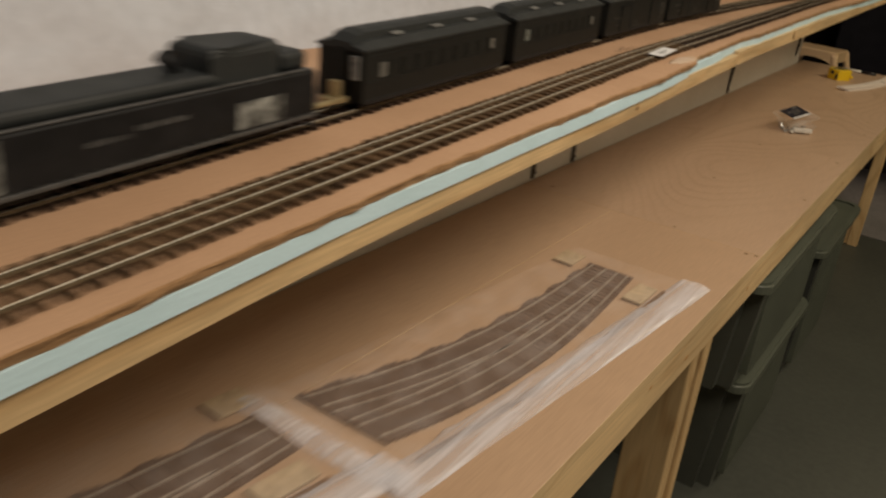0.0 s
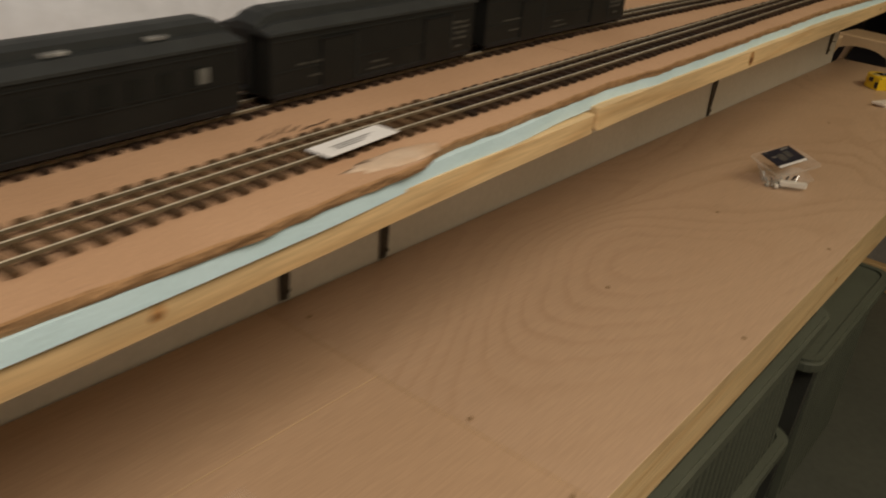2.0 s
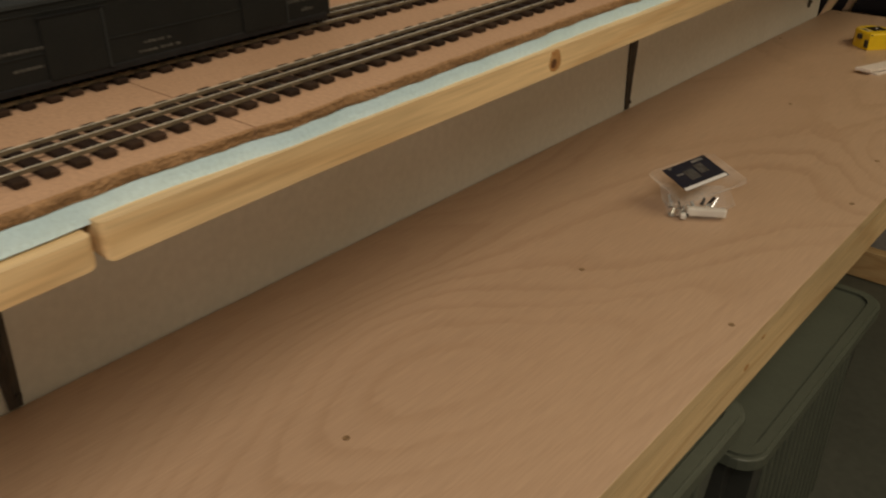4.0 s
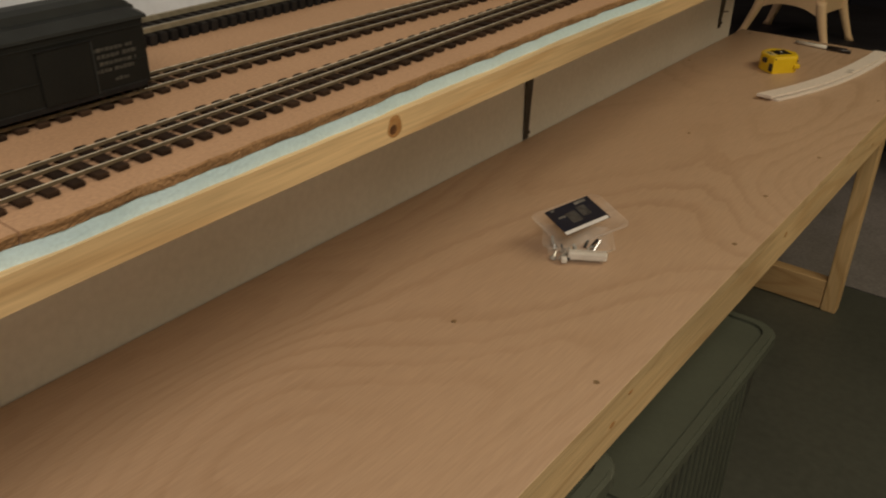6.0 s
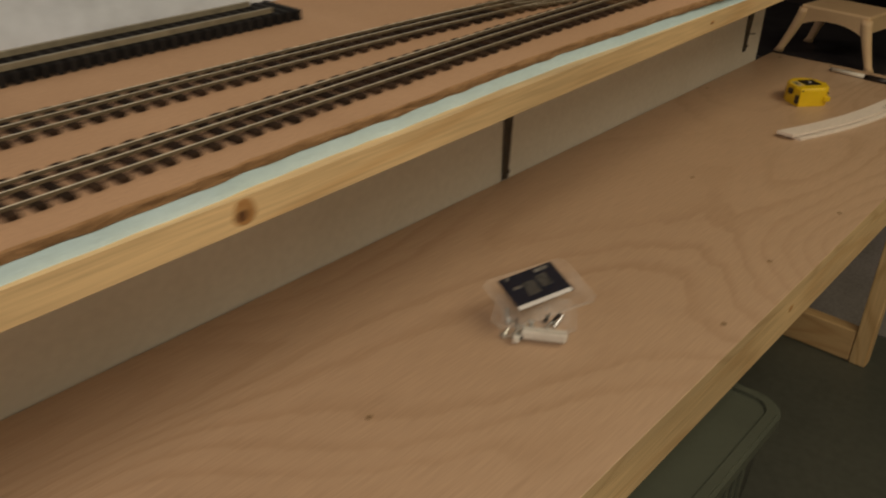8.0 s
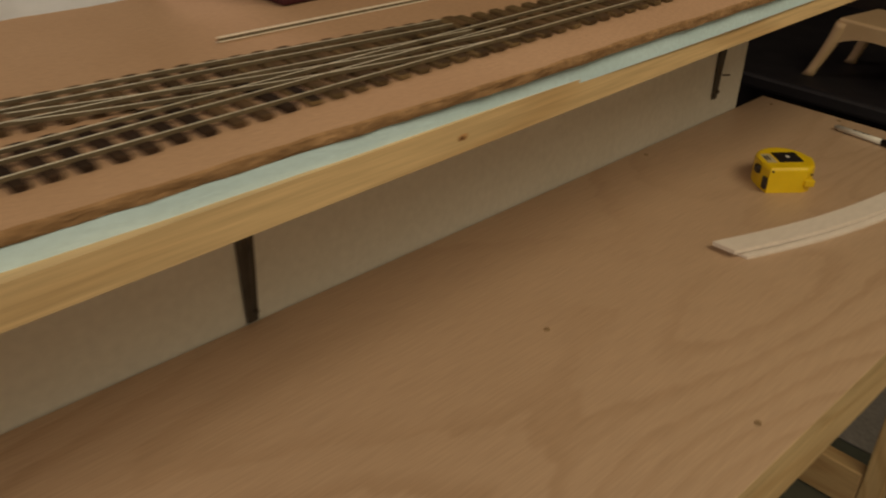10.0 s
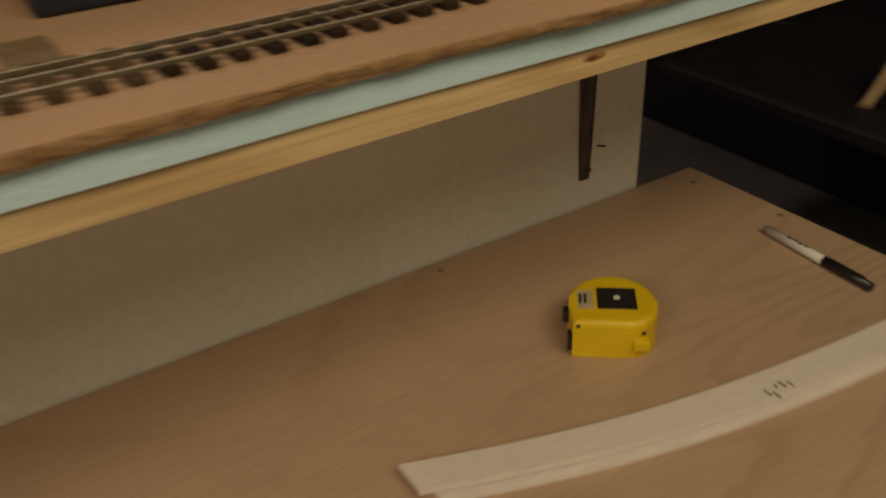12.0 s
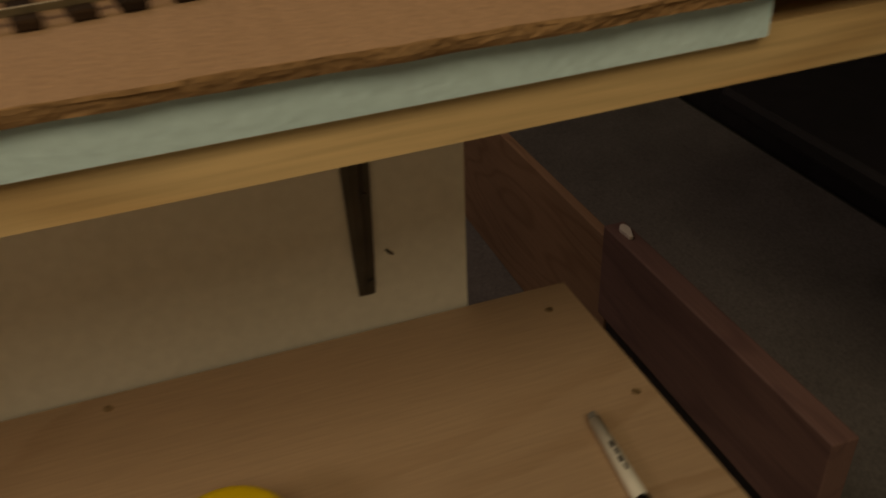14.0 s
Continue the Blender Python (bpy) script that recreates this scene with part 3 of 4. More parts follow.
def track(name, line, y0, y1, label, step=0.0178, half=1.0, offsets=(0.020, -0.001, -0.015), brown=()):
    t = thing(name, label=label, category="model track", group="model tracks on the shelf")
    ys = np.arange(y0, y1, 0.03)
    for o in offsets:
        rail_bar(ys, line, o, RAIL, t)
    rnd = random.Random(5)
    y = y0
    while y < y1:
        ob = new("tie", brown_tie_mesh if any(a < y + rnd.uniform(-0.04, 0.04) < b for a, b in brown) else tie_mesh)
        slope = math.degrees(math.atan((line(y + 0.02) - line(y - 0.02)) / 0.04))
        ob.matrix_basis = pose(line(y) + rnd.uniform(-0.0012, 0.0012), y, ZC + 0.0002, 0, 0, -slope + rnd.uniform(-1.5, 1.5))
        ob.scale.x = half
        ob.parent = t
        y += step * rnd.uniform(0.95, 1.05)
    return t


near_track = track("model_track", near_line, -1.3, 3.1, "dual-gauge model track with dark wooden ties", brown=((-2, 0.66), (1.90, 2.42)))
rear_track = track("model_track", rear_line, -1.2, 2.12, "dual-gauge model track with dark wooden ties under the train", half=0.95, brown=((1.75, 2.2),))

# a turnout joins the tracks: long head-block ties and a throw block
turnout = thing("track_turnout", label="turnout with long ties joining two model tracks", category="model turnout")
for i in range(22):
    y = 1.93 + i * 0.0178
    a, b = min(rear_line(y) - 0.026, near_line(y) - 0.036 + 0.003 * (i // 6)), near_line(y) + 0.029
    part("tie", box(a, b, y - 0.0048, y + 0.0048, ZC + 0.0003, ZC + 0.0036, 0.0005, seg=1), OLIVETIE, turnout)
for o, lab in ((0.012, "closure rail"), (-0.004, "closure rail")):
    ysx = np.linspace(1.78, 2.12, 20)
    line = lambda y: rear_line(y) * (1 - (y - 1.78) / 0.34) + near_line(y) * (y - 1.78) / 0.34
    rail_bar(ysx, lambda y: line(y) + 0.01, o, RAIL, turnout)
part("throw_block", box(0.160, 0.222, 2.350, 2.376, ZC + 0.0003, ZC + 0.0034, 0.0008), OLIVEWOOD, turnout, "olive-tan wooden throw block")

# ---- loose chunky track behind ----
loose = thing("loose_track", label="loose black sectional track with heavy ties", category="model track", group="model tracks on the shelf")
loose_tie = mesh_of(box(-0.030, 0.030, -0.0042, 0.0042, 0, 0.011, 0.001, seg=1), "tie", TIEDARK)
for i in range(66):
    ob = new("tie", loose_tie)
    ob.matrix_basis = pose(0.010 - 0.004 * i / 66, 1.575 - i * 0.0125, ZC + 0.0003)
    ob.parent = loose
for o in (0.019, -0.019):
    part("rail", ribbon(np.linspace(0.74, 1.548, 8), lambda y: o + 0.0075 + 0.004 * (y - 1.5), lambda y: o + 0.0120 + 0.004 * (y - 1.5), ZC + 0.0115, ZC + 0.0165), STEELRAIL, loose, "dull flat-topped rail")

# ---- lone rail, box, card, filler on the deck ----
lone = thing("lone_rail", label="single bright unlaid rail on the deck", category="rail")
for name, half, z0, z1, mat in (("foot", 0.0012, 0.0005, 0.0012, BRIGHTRAIL), ("web", 0.0004, 0.0012, 0.0034, RAILWEB), ("head", 0.0007, 0.0034, 0.0045, BRIGHTRAIL)):
    part(name, ribbon(np.linspace(1.95, 2.345, 6), lambda y: 0.121 - half + 0.06 * (y - 2.05), lambda y: 0.121 + half + 0.06 * (y - 2.05), ZC + z0, ZC + z1), mat, lone)
solid("storage_box", box(-0.08, 0.066, 2.04, 2.285, ZC + 0.0005, ZC + 0.16, 0.004), MAROON, label="maroon fabric-covered box on the shelf", category="box")
solid("plastic_case", box(0.075, 0.115, 2.38, 2.48, ZC + 0.0005, ZC + 0.025, 0.003), NAVY, label="small dark blue plastic case on the shelf", category="case")
solid("tan_board", box(-0.10, -0.085, 2.28, 3.0, ZC + 0.0005, ZC + 0.25, 0.002), CORK, label="tan fibreboard offcut standing behind the shelf", category="board")

card = thing("paper_card", (0.281, 0.515, ZC + 0.0085), 5, "white paper card lying across the rails", "card")
part("sheet", box(-0.0115, 0.0115, -0.042, 0.042, 0, 0.0008, 0.0002, seg=1), PAPER, card)
for i in range(3):
    part("writing", box(-0.002 + 0.003 * i, -0.001 + 0.003 * i, -0.025, 0.022 - 0.008 * i, 0.0009, 0.0011), INK, card)
bm = bmesh.new()
bmesh.ops.create_uvsphere(bm, u_segments=24, v_segments=8, radius=1)
for v in bm.verts:
    k = 1 + 0.45 * noise.noise(v.co * 2.2)
    v.co = Vector((0.312 + v.co.x * 0.0135 * k, 0.532 + v.co.y * 0.048 * k, ZC + max(v.co.z, -0.2) * 0.0010))
solid("filler_patch", bm, PLASTER, label="pale smear of filler at the deck edge", category="filler", smooth=True)
bm = bmesh.new()
for i in range(7):
    y = 0.47 + i * 0.011
    cyl((0.222 + 0.002 * math.sin(i * 2), y, ZC + 0.002), (0.218, y + 0.012, ZC + 0.003 + 0.003 * math.sin(i)), 0.0005, n=6, bm=bm)
solid("wire_scraps", bm, TIE, label="row of thin brown wire ends beside the track", category="wire", kind="stuff")

# ---- train ----


def lettering(parent, x, y, z, rows, mat=None, high=0.0024):
    """Unreadable lettering: rows of short bars on a side that faces +x."""
    rnd = random.Random(round(1000 * (y + z)))
    for dz, y0, w in rows:
        bm = bmesh.new()
        at = y + y0
        while at < y + y0 + w:
            step = rnd.uniform(0.0022, 0.0036)
            box(x, x + 0.0004, at, min(at + step, y + y0 + w), z + dz + rnd.uniform(0, 0.0004), z + dz + high * rnd.uniform(0.75, 1), 0, bm)
            at += step + (0.0009 if rnd.random() < 0.85 else 0.003)
        part("lettering", bm, mat or GREYLET, parent, "faded lettering")


def wheelset(parent, y):
    truck = part("truck", box(-0.017, 0.017, y - 0.034, y + 0.034, 0.006, 0.012, 0.001), BLACK, parent)
    for sx in (-0.021, 0.017):
        part("side_frame", box(sx, sx + 0.004, y - 0.032, y + 0.032, 0.003, 0.012, 0.0012), BLACK, truck)
    for dy in (-0.021, 0.021):
        part("wheel", cyl((-0.019, y + dy, 0.0085), (-0.0155, y + dy, 0.0085), 0.0085, n=18), BLACK, truck)
        part("wheel", cyl((0.013, y + dy, 0.0085), (0.0165, y + dy, 0.0085), 0.0085, n=18), BLACK, truck)


def roof_mesh(half, length, z0, rise, clerestory):
    """An arched roof along y, rounded at its ends, with a raised clerestory if wanted."""
    bm = bmesh.new()
    prof = [(-half - 0.0015, -0.002), (-half - 0.0015, 0.0005)]
    if clerestory:
        prof += [(-half * 0.75, rise * 0.38), (-half * 0.52, rise * 0.46), (-half * 0.50, rise * 0.82), (-half * 0.25, rise * 0.97), (0, rise)]
    else:
        prof += [(-half * 0.8, rise * 0.42), (-half * 0.5, rise * 0.78), (-half * 0.25, rise * 0.95), (0, rise)]
    prof += [(-x, z) for x, z in prof[-2::-1]]
    rows = []
    for y, k in ((-length / 2 - 0.003, 0.35), (-length / 2 + 0.006, 0.8), (-length / 2 + 0.018, 1), (length / 2 - 0.018, 1), (length / 2 - 0.006, 0.8), (length / 2 + 0.003, 0.35)):
        rows.append([bm.verts.new((x, y, z0 + (z * k if z > 0 else z))) for x, z in prof])
    for a, b in zip(rows, rows[1:]):
        for i in range(len(prof) - 1):
            bm.faces.new((a[i], a[i + 1], b[i + 1], b[i]))
        bm.faces.new((a[-1], a[0], b[0], b[-1]))
    bm.faces.new(rows[0][::-1])
    bm.faces.new(rows[-1])
    bmesh.ops.recalc_face_normals(bm, faces=bm.faces[:])
    return bm


def rail_car(y0, y1, kind, label):
    yc, length = (y0 + y1) / 2, y1 - y0
    slope = math.degrees(math.atan((rear_line(y1) - rear_line(y0)) / length))
    t = thing("model_rail_car", (rear_line(yc), yc, ZC + 0.008), -slope, label, "model car", "cars of the model train")
    h, z0, z1 = 0.0285, 0.0055, 0.0595
    body = part("body", box(-h, h, -length / 2, length / 2, z0, z1, 0.0012), TRAIN, t)
    part("roof", roof_mesh(h, length, z1, 0.0170, kind != "box"), TRAINROOF, t, "grey-black roof")
    part("sill", box(-h - 0.0008, h + 0.0008, -length / 2 + 0.004, length / 2 - 0.004, z0 - 0.002, z0 + 0.003, 0.0006), BLACK, t)
    part("letterboard", box(-h - 0.0006, h + 0.0006, -length / 2 + 0.002, length / 2 - 0.002, z1 - 0.008, z1 - 0.0065, 0.0003), TRAIN, t)
    part("belt_rail", box(-h - 0.0006, h + 0.0006, -length / 2 + 0.002, length / 2 - 0.002, z0 + 0.020, z0 + 0.0215, 0.0003), TRAIN, t)
    part("underframe", box(-0.014, 0.014, -length * 0.3, length * 0.3, 0.001, z0 - 0.001, 0.001), BLACK, t)
    for dy in (-1, 1):
        wheelset(t, dy * (length / 2 - 0.05))
        part("coupler", box(-0.003, 0.003, dy * length / 2 - 0.008, dy * length / 2 + 0.008, 0.008, 0.012, 0.001), BLACK, t)
        part("end_post", box(-0.008, 0.008, dy * length / 2 - 0.0012 + dy * 0.002, dy * length / 2 + 0.0012 + dy * 0.002, z0, z1, 0.0005), TRAIN, t)
        for sx in (-0.024, 0.021):
            part("step", box(sx, sx + 0.003, dy * (length / 2 - 0.008) - 0.004, dy * (length / 2 - 0.008) + 0.004, -0.001, z0, 0.0005), BLACK, t)
    if kind == "coach":
        for i in range(9):
            y = -length / 2 + 0.045 + i * (length - 0.09) / 8
            w = part("window", box(h, h + 0.0006, y - 0.006, y + 0.006, z0 + 0.025, z0 + 0.040), WINDARK, t)
            part("frame", box(h + 0.0007, h + 0.0012, y - 0.007, y + 0.007, z0 + 0.0235, z0 + 0.025), TRAIN, w)
        part("window", box(h, h + 0.0008, -length / 2 + 0.028, -length / 2 + 0.040, z0 + 0.024, z0 + 0.039), PALEWIN if y0 > 0 else WINPALE2, t)
        part("window", box(h, h + 0.0008, length / 2 - 0.042, length / 2 - 0.032, z0 + 0.026, z0 + 0.038), WINPALE2, t)
        for i in range(3):
            part("roof_vent", box(0.013, 0.020, -length * 0.3 + i * 0.08, -length * 0.3 + 0.018 + i * 0.08, z1 + 0.0075, z1 + 0.0105, 0.0008), SILVER, t, "bright roof vent")
    else:
        for c in (-0.22, 0.28):
            door = part("door", box(h, h + 0.0016, c * length - 0.022, c * length + 0.022, z0 + 0.002, z1 - 0.010, 0.0004), TRAIN, t)
            part("door_rail", box(h + 0.0016, h + 0.0026, c * length - 0.024, c * length + 0.024, z1 - 0.0105, z1 - 0.0095), BLACK, door)
            part("post", box(h + 0.0016, h + 0.0022, c * length + 0.0215, c * length + 0.0228, z0 + 0.002, z1 - 0.011), TRAINROOF, door)
        lettering(t, h + 0.0002, length / 2 - 0.052, z0 + 0.012, ((0.021, 0, 0.040), (0.0155, 0.002, 0.040), (0.010, 0.003, 0.038), (0.0045, 0.004, 0.034), (-0.004, 0.020, 0.012)), None, 0.0034)
        lettering(t, h + 0.0002, -0.02, z0 + 0.006, ((0.006, 0, 0.022), (0.0, -0.005, 0.035)))
        lettering(t, h + 0.0002, -length / 2 + 0.03, z0 + 0.018, ((0.006, 0, 0.045), (-0.006, 0.015, 0.02)))
        if kind == "baggage":
            part("roof_vent", box(-0.005, 0.002, -0.02, 0.0, z1 + 0.016, z1 + 0.021, 0.001), TRAINROOF, t)
    return t


first_coach = rail_car(-0.150, 0.160, "coach", "dark green model passenger coach with clerestory roof")
part("end_plate", box(0.016, 0.026, -0.162, -0.1585, 0.030, 0.054, 0.001), SILVER, first_coach, "bare silver end plate")
part("drawbar_block", box(-0.006, 0.014, -0.180, -0.1585, 0.006, 0.012, 0.001), BRASS, first_coach, "bare brass drawbar block")
part("drawbar_post", box(-0.002, 0.010, -0.172, -0.164, 0.012, 0.028, 0.001), BRASS, first_coach, "bare brass post")
rail_car(0.190, 0.488, "coach", "dark green model passenger coach with a pale window")
rail_car(0.520, 0.810, "baggage", "dark model baggage car with faded lettering")
rail_car(0.838, 1.158, "baggage", "dark model express car with rows of lettering")

yl = -0.446
tender = thing("model_tender", (rear_line(yl) + 0.004, yl, ZC + 0.008), 3.2, "black model steam tender with scuffed silver lettering panels", "model tender")
body = part("body", box(-0.031, 0.031, -0.150, 0.212, 0.0145, 0.055, 0.0025), BLACK, tender)
part("coaming", box(-0.025, 0.025, -0.146, 0.130, 0.0545, 0.066, 0.005, seg=3), TRAINROOF, tender, "dull grey upper deck")
part("deck_edge", box(0.0265, 0.0305, -0.146, 0.206, 0.0552, 0.0568, 0.0005), SILVERDIM, tender, "thin bright strip along the deck edge")
bunker = part("bunker", prism([(-0.024, 0.090), (0.024, 0.090), (0.026, 0.106), (0.026, 0.160), (0.020, 0.174), (-0.020, 0.174), (-0.026, 0.160), (-0.026, 0.106)], 0.054, 0.085, 0.008), TRAINROOF, tender, "raised bunker with sloped shoulders")
part("rear_hatch", box(-0.022, 0.022, 0.176, 0.210, 0.0545, 0.071, 0.005, seg=3), TRAINROOF, tender)
part("hatch", cyl((0, -0.105, 0.065), (0, -0.105, 0.076), 0.022, 0.017, 20), BLACK, tender, smooth=True)
part("bell", cyl((0.004, 0.072, 0.066), (0.002, 0.060, 0.080), 0.004, 0.006, 12), BLACK, tender, smooth=True)
for y0, y1, z0, z1 in ((0.112, 0.168, 0.017, 0.040), (-0.150, -0.098, 0.017, 0.052)):
    part("scuffed_panel", box(0.0311, 0.0318, y0, y1, z0, z1, 0.0003), SCUFF, tender, "scuffed silver-grey panel")
lettering(tender, 0.0313, -0.02, 0.033, ((0.004, 0.030, 0.048), (0.0, -0.012, 0.036)), SILVERDIM, 0.0050)
part("sill", box(-0.0322, 0.0322, -0.150, 0.214, 0.0115, 0.0150, 0.0006), SILVERDIM, tender, "worn silver sill")
for i in range(24):
    y = -0.145 + i * 0.0152
    part("rivet", cyl((0.0320, y, 0.0165), (0.0330, y, 0.0165), 0.0014, n=8), SILVERDIM, body)
for y in (-0.085, 0.035, 0.145):
    wheelset(tender, y)
for sx in (-0.027, 0.022):
    for k in range(3):
        part("step", box(sx, sx + 0.006, 0.206, 0.217, 0.002 + 0.008 * k, 0.0035 + 0.008 * k, 0.0004), BLACK, tender)
part("grab_rail", cyl((0.0305, 0.2135, 0.018), (0.0305, 0.2135, 0.052), 0.0007, n=8), SILVERDIM, tender)
part("drawbar", cyl((0.006, 0.212, 0.010), (0.008, 0.270, 0.010), 0.003, 0.003, 10), BRASS, tender, "bare brass drawbar")

# ---- bags with track kits ----


def kit_bag(dx, dy, turn, label):
    """A flat clear bag: flared tie strip of a turnout, rails, wooden tabs, a brown strip, milky folded edges."""
    cx, cy = 0.305, 0.09
    t = thing("kit_bag", (cx + dx, cy + dy, TOP + 0.0006), turn, label, "plastic bag", "bags with track kits on the bench")
    left = lambda y: 0.160 + 0.070 * (y + 0.267) / 0.70 - cx
    right = lambda y: 0.398 + 0.062 * (y + 0.267) / 0.70 - cx
    strip_l = curve_of([(-0.4, 0.13), (-0.2, 0.200), (-0.1, 0.232), (-0.015, 0.255), (0.132, 0.273), (0.38, 0.277), (0.6, 0.277)])
    strip_r = curve_of([(-0.4, 0.27), (-0.227, 0.321), (-0.12, 0.352), (-0.028, 0.366), (0.156, 0.372), (0.414, 0.350), (0.6, 0.33)])
    ys2 = np.linspace(-0.267, 0.44, 31)
    bm = bmesh.new()
    n = 14
    g = [[bm.verts.new((left(y) + (right(y) - left(y)) * i / n, y - cy,
                        0.0075 + 0.0020 * noise.noise((i * 0.5, y * 16, dx * 9)) if 0 < i < n and -0.26 < y < 0.43 else 0.0012)) for y in ys2] for i in range(n + 1)]
    for i in range(n):
        for j in range(len(ys2) - 1):
            bm.faces.new((g[i][j], g[i + 1][j], g[i + 1][j + 1], g[i][j + 1]))
    film = part("film", bm, BAG, t, "clear plastic film", smooth=True)
    film.visible_shadow = False
    ties = bmesh.new()
    for y in np.arange(-0.205, 0.395, 0.0125):
        box(strip_l(y) - cx + 0.003 * math.sin(y * 90), strip_r(y) - cx, y - cy - 0.0046, y - cy + 0.0046, 0.001, 0.0042, 0, ties)
    part("tie_strip", ties, TEMPLATE, t, "grey-brown tie strip")
    for a, b, y1 in ((0.10, 0.12, 0.38), (0.30, 0.42, 0.38), (0.42, 0.66, 0.30), (0.60, 0.42, 0.15), (0.70, 0.68, 0.38), (0.92, 0.90, 0.38)):
        def f(y):
            k = (y + 0.21) / 0.59
            return strip_l(y) + (a + (b - a) * k) * (strip_r(y) - strip_l(y)) - cx
        bm = bmesh.new()
        rows = []
        for y in np.linspace(-0.21, y1, 16):
            rows.append([bm.verts.new((f(y) + u, y - cy, z)) for u, z in ((-0.0013, 0.0043), (0.0013, 0.0043), (0.0013, 0.0064), (-0.0013, 0.0064))])
        for p, q in zip(rows, rows[1:]):
            for i in range(4):
                bm.faces.new((p[i], p[(i + 1) % 4], q[(i + 1) % 4], q[i]))
        bmesh.ops.recalc_face_normals(bm, faces=bm.faces[:])
        part("rail", bm, KITRAIL, t)
    part("wooden_tab", box(0.226 - cx, 0.260 - cx, 0.355 - cy, 0.405 - cy, 0.001, 0.005, 0.0006), TABWOOD, t, "pale wooden tab")
    part("wooden_tab", box(0.368 - cx, 0.398 - cx, 0.305 - cy, 0.372 - cy, 0.001, 0.005, 0.0006), TABWOOD, t, "pale wooden tab")
    stick = curve_of([(-0.4, 0.345), (-0.21, 0.366), (-0.011, 0.394), (0.335, 0.409), (0.5, 0.41)])
    bm = bmesh.new()
    for y in np.arange(-0.21, 0.33, 0.045):
        add(bm, ribbon(np.array([y - cy, y + 0.0452 - cy]), lambda q: stick(q + cy) - cx - 0.003, lambda q: stick(q + cy) - cx + 0.003, 0.001, 0.005))
    part("brown_strip", bm, STICK, t, "thin brown wooden strip")
    fold = bmesh.new()
    rows = []
    for j, y in enumerate(ys2):
        r = 0.0035 + 0.0018 * noise.noise((j * 0.6, 3, dx))
        w = 0.025 + 0.003 * noise.noise((j * 0.9, 5, dx))
        rows.append([fold.verts.new((right(y) - 2 * w + w * (1 - math.cos(a)), y - cy, 0.001 + r * 1.7 * math.sin(a) + 0.0008 * math.sin(5 * a + j))) for a in np.linspace(0, math.pi, 13)])
    for a, b in zip(rows, rows[1:]):
        for i in range(12):
            fold.faces.new((a[i], a[i + 1], b[i + 1], b[i]))
    part("folded_edge", fold, BAGEDGE, t, "shiny folded plastic edge", smooth=True)
    end = bmesh.new()
    rows = [[end.verts.new((left(-0.267) + (right(-0.267) - left(-0.267)) * i / 16, -0.272 - cy + 0.034 * v / 4, 0.0018 + 0.004 * math.sin(math.pi * v / 4) + 0.001 * noise.noise((i, v, dx)))) for v in range(5)] for i in range(17)]
    for a, b in zip(rows, rows[1:]):
        for i in range(4):
            end.faces.new((a[i], b[i], b[i + 1], a[i + 1]))
    part("end_fold", end, BAGEDGE, t, "milky folded plastic end", smooth=True)
    return t


kit_bag(0, 0, 0, "clear bag holding a curved turnout kit on the bench")
kit_bag(-0.118, -0.655, -6, "clear bag holding another turnout kit on the bench")

# ---- clear clamshell with fittings ----
clam = thing("clamshell_package", (0.294, 1.690, TOP + 0.0005), 32, "opened clear plastic clamshell with navy label and metal fittings", "package")
within = pose(0.294, 1.690, TOP + 0.0005, 0, 0, 32).inverted()


def tray(wx, wy, h, taper, wall):
    bm = bmesh.new()
    def ring(dx, dy, z):
        return [bm.verts.new((sx * dx, sy * dy, z)) for sx, sy in ((-1, -1), (1, -1), (1, 1), (-1, 1))]
    rings = [ring(wx + 0.006, wy + 0.006, h), ring(wx, wy, h), ring(wx - taper, wy - taper, 0.0), ]
    for a, b in zip(rings, rings[1:]):
        for i in range(4):
            bm.faces.new((a[i], a[(i + 1) % 4], b[(i + 1) % 4], b[i]))
    bm.faces.new(rings[-1])
    bmesh.ops.bevel(bm, geom=[e for e in bm.edges if not e.is_boundary], offset=0.004, segments=2, affect="EDGES")
    return bm


lower = part("tray", tray(0.042, 0.030, 0.026, 0.004, 0.001), CLEAR, clam, "clear plastic tray", smooth=True)
lower.visible_shadow = False
lid = part("lid", tray(0.050, 0.037, 0.012, 0.003, 0.001), THINCLEAR, clam, "clear plastic lid standing ajar", smooth=True)
lid.matrix_basis = within @ pose(0.284, 1.710, TOP + 0.032, 9, -7, 64)
lid.visible_shadow = False
label = part("label", box(-0.036, 0.036, -0.027, 0.027, 0.0, 0.0006), NAVY, clam, "navy printed label")
label.matrix_basis = within @ pose(0.281, 1.706, TOP + 0.0500, 11, -9, 66)
part("strip", box(-0.036, 0.034, -0.027, -0.021, 0.0007, 0.0011), PAPER, label)
for i, (u, v, a, b) in enumerate(((-0.026, 0.004, 0.010, 0.004), (-0.014, -0.012, 0.016, 0.022), (0.006, -0.006, 0.014, 0.020), (0.010, 0.019, 0.018, 0.005), (-0.028, 0.021, 0.005, 0.004))):
    part("print", box(u, u + a, v, v + b, 0.0007, 0.001), SILVERDIM if i in (1, 2) else SILVER, label)
rnd = random.Random(3)
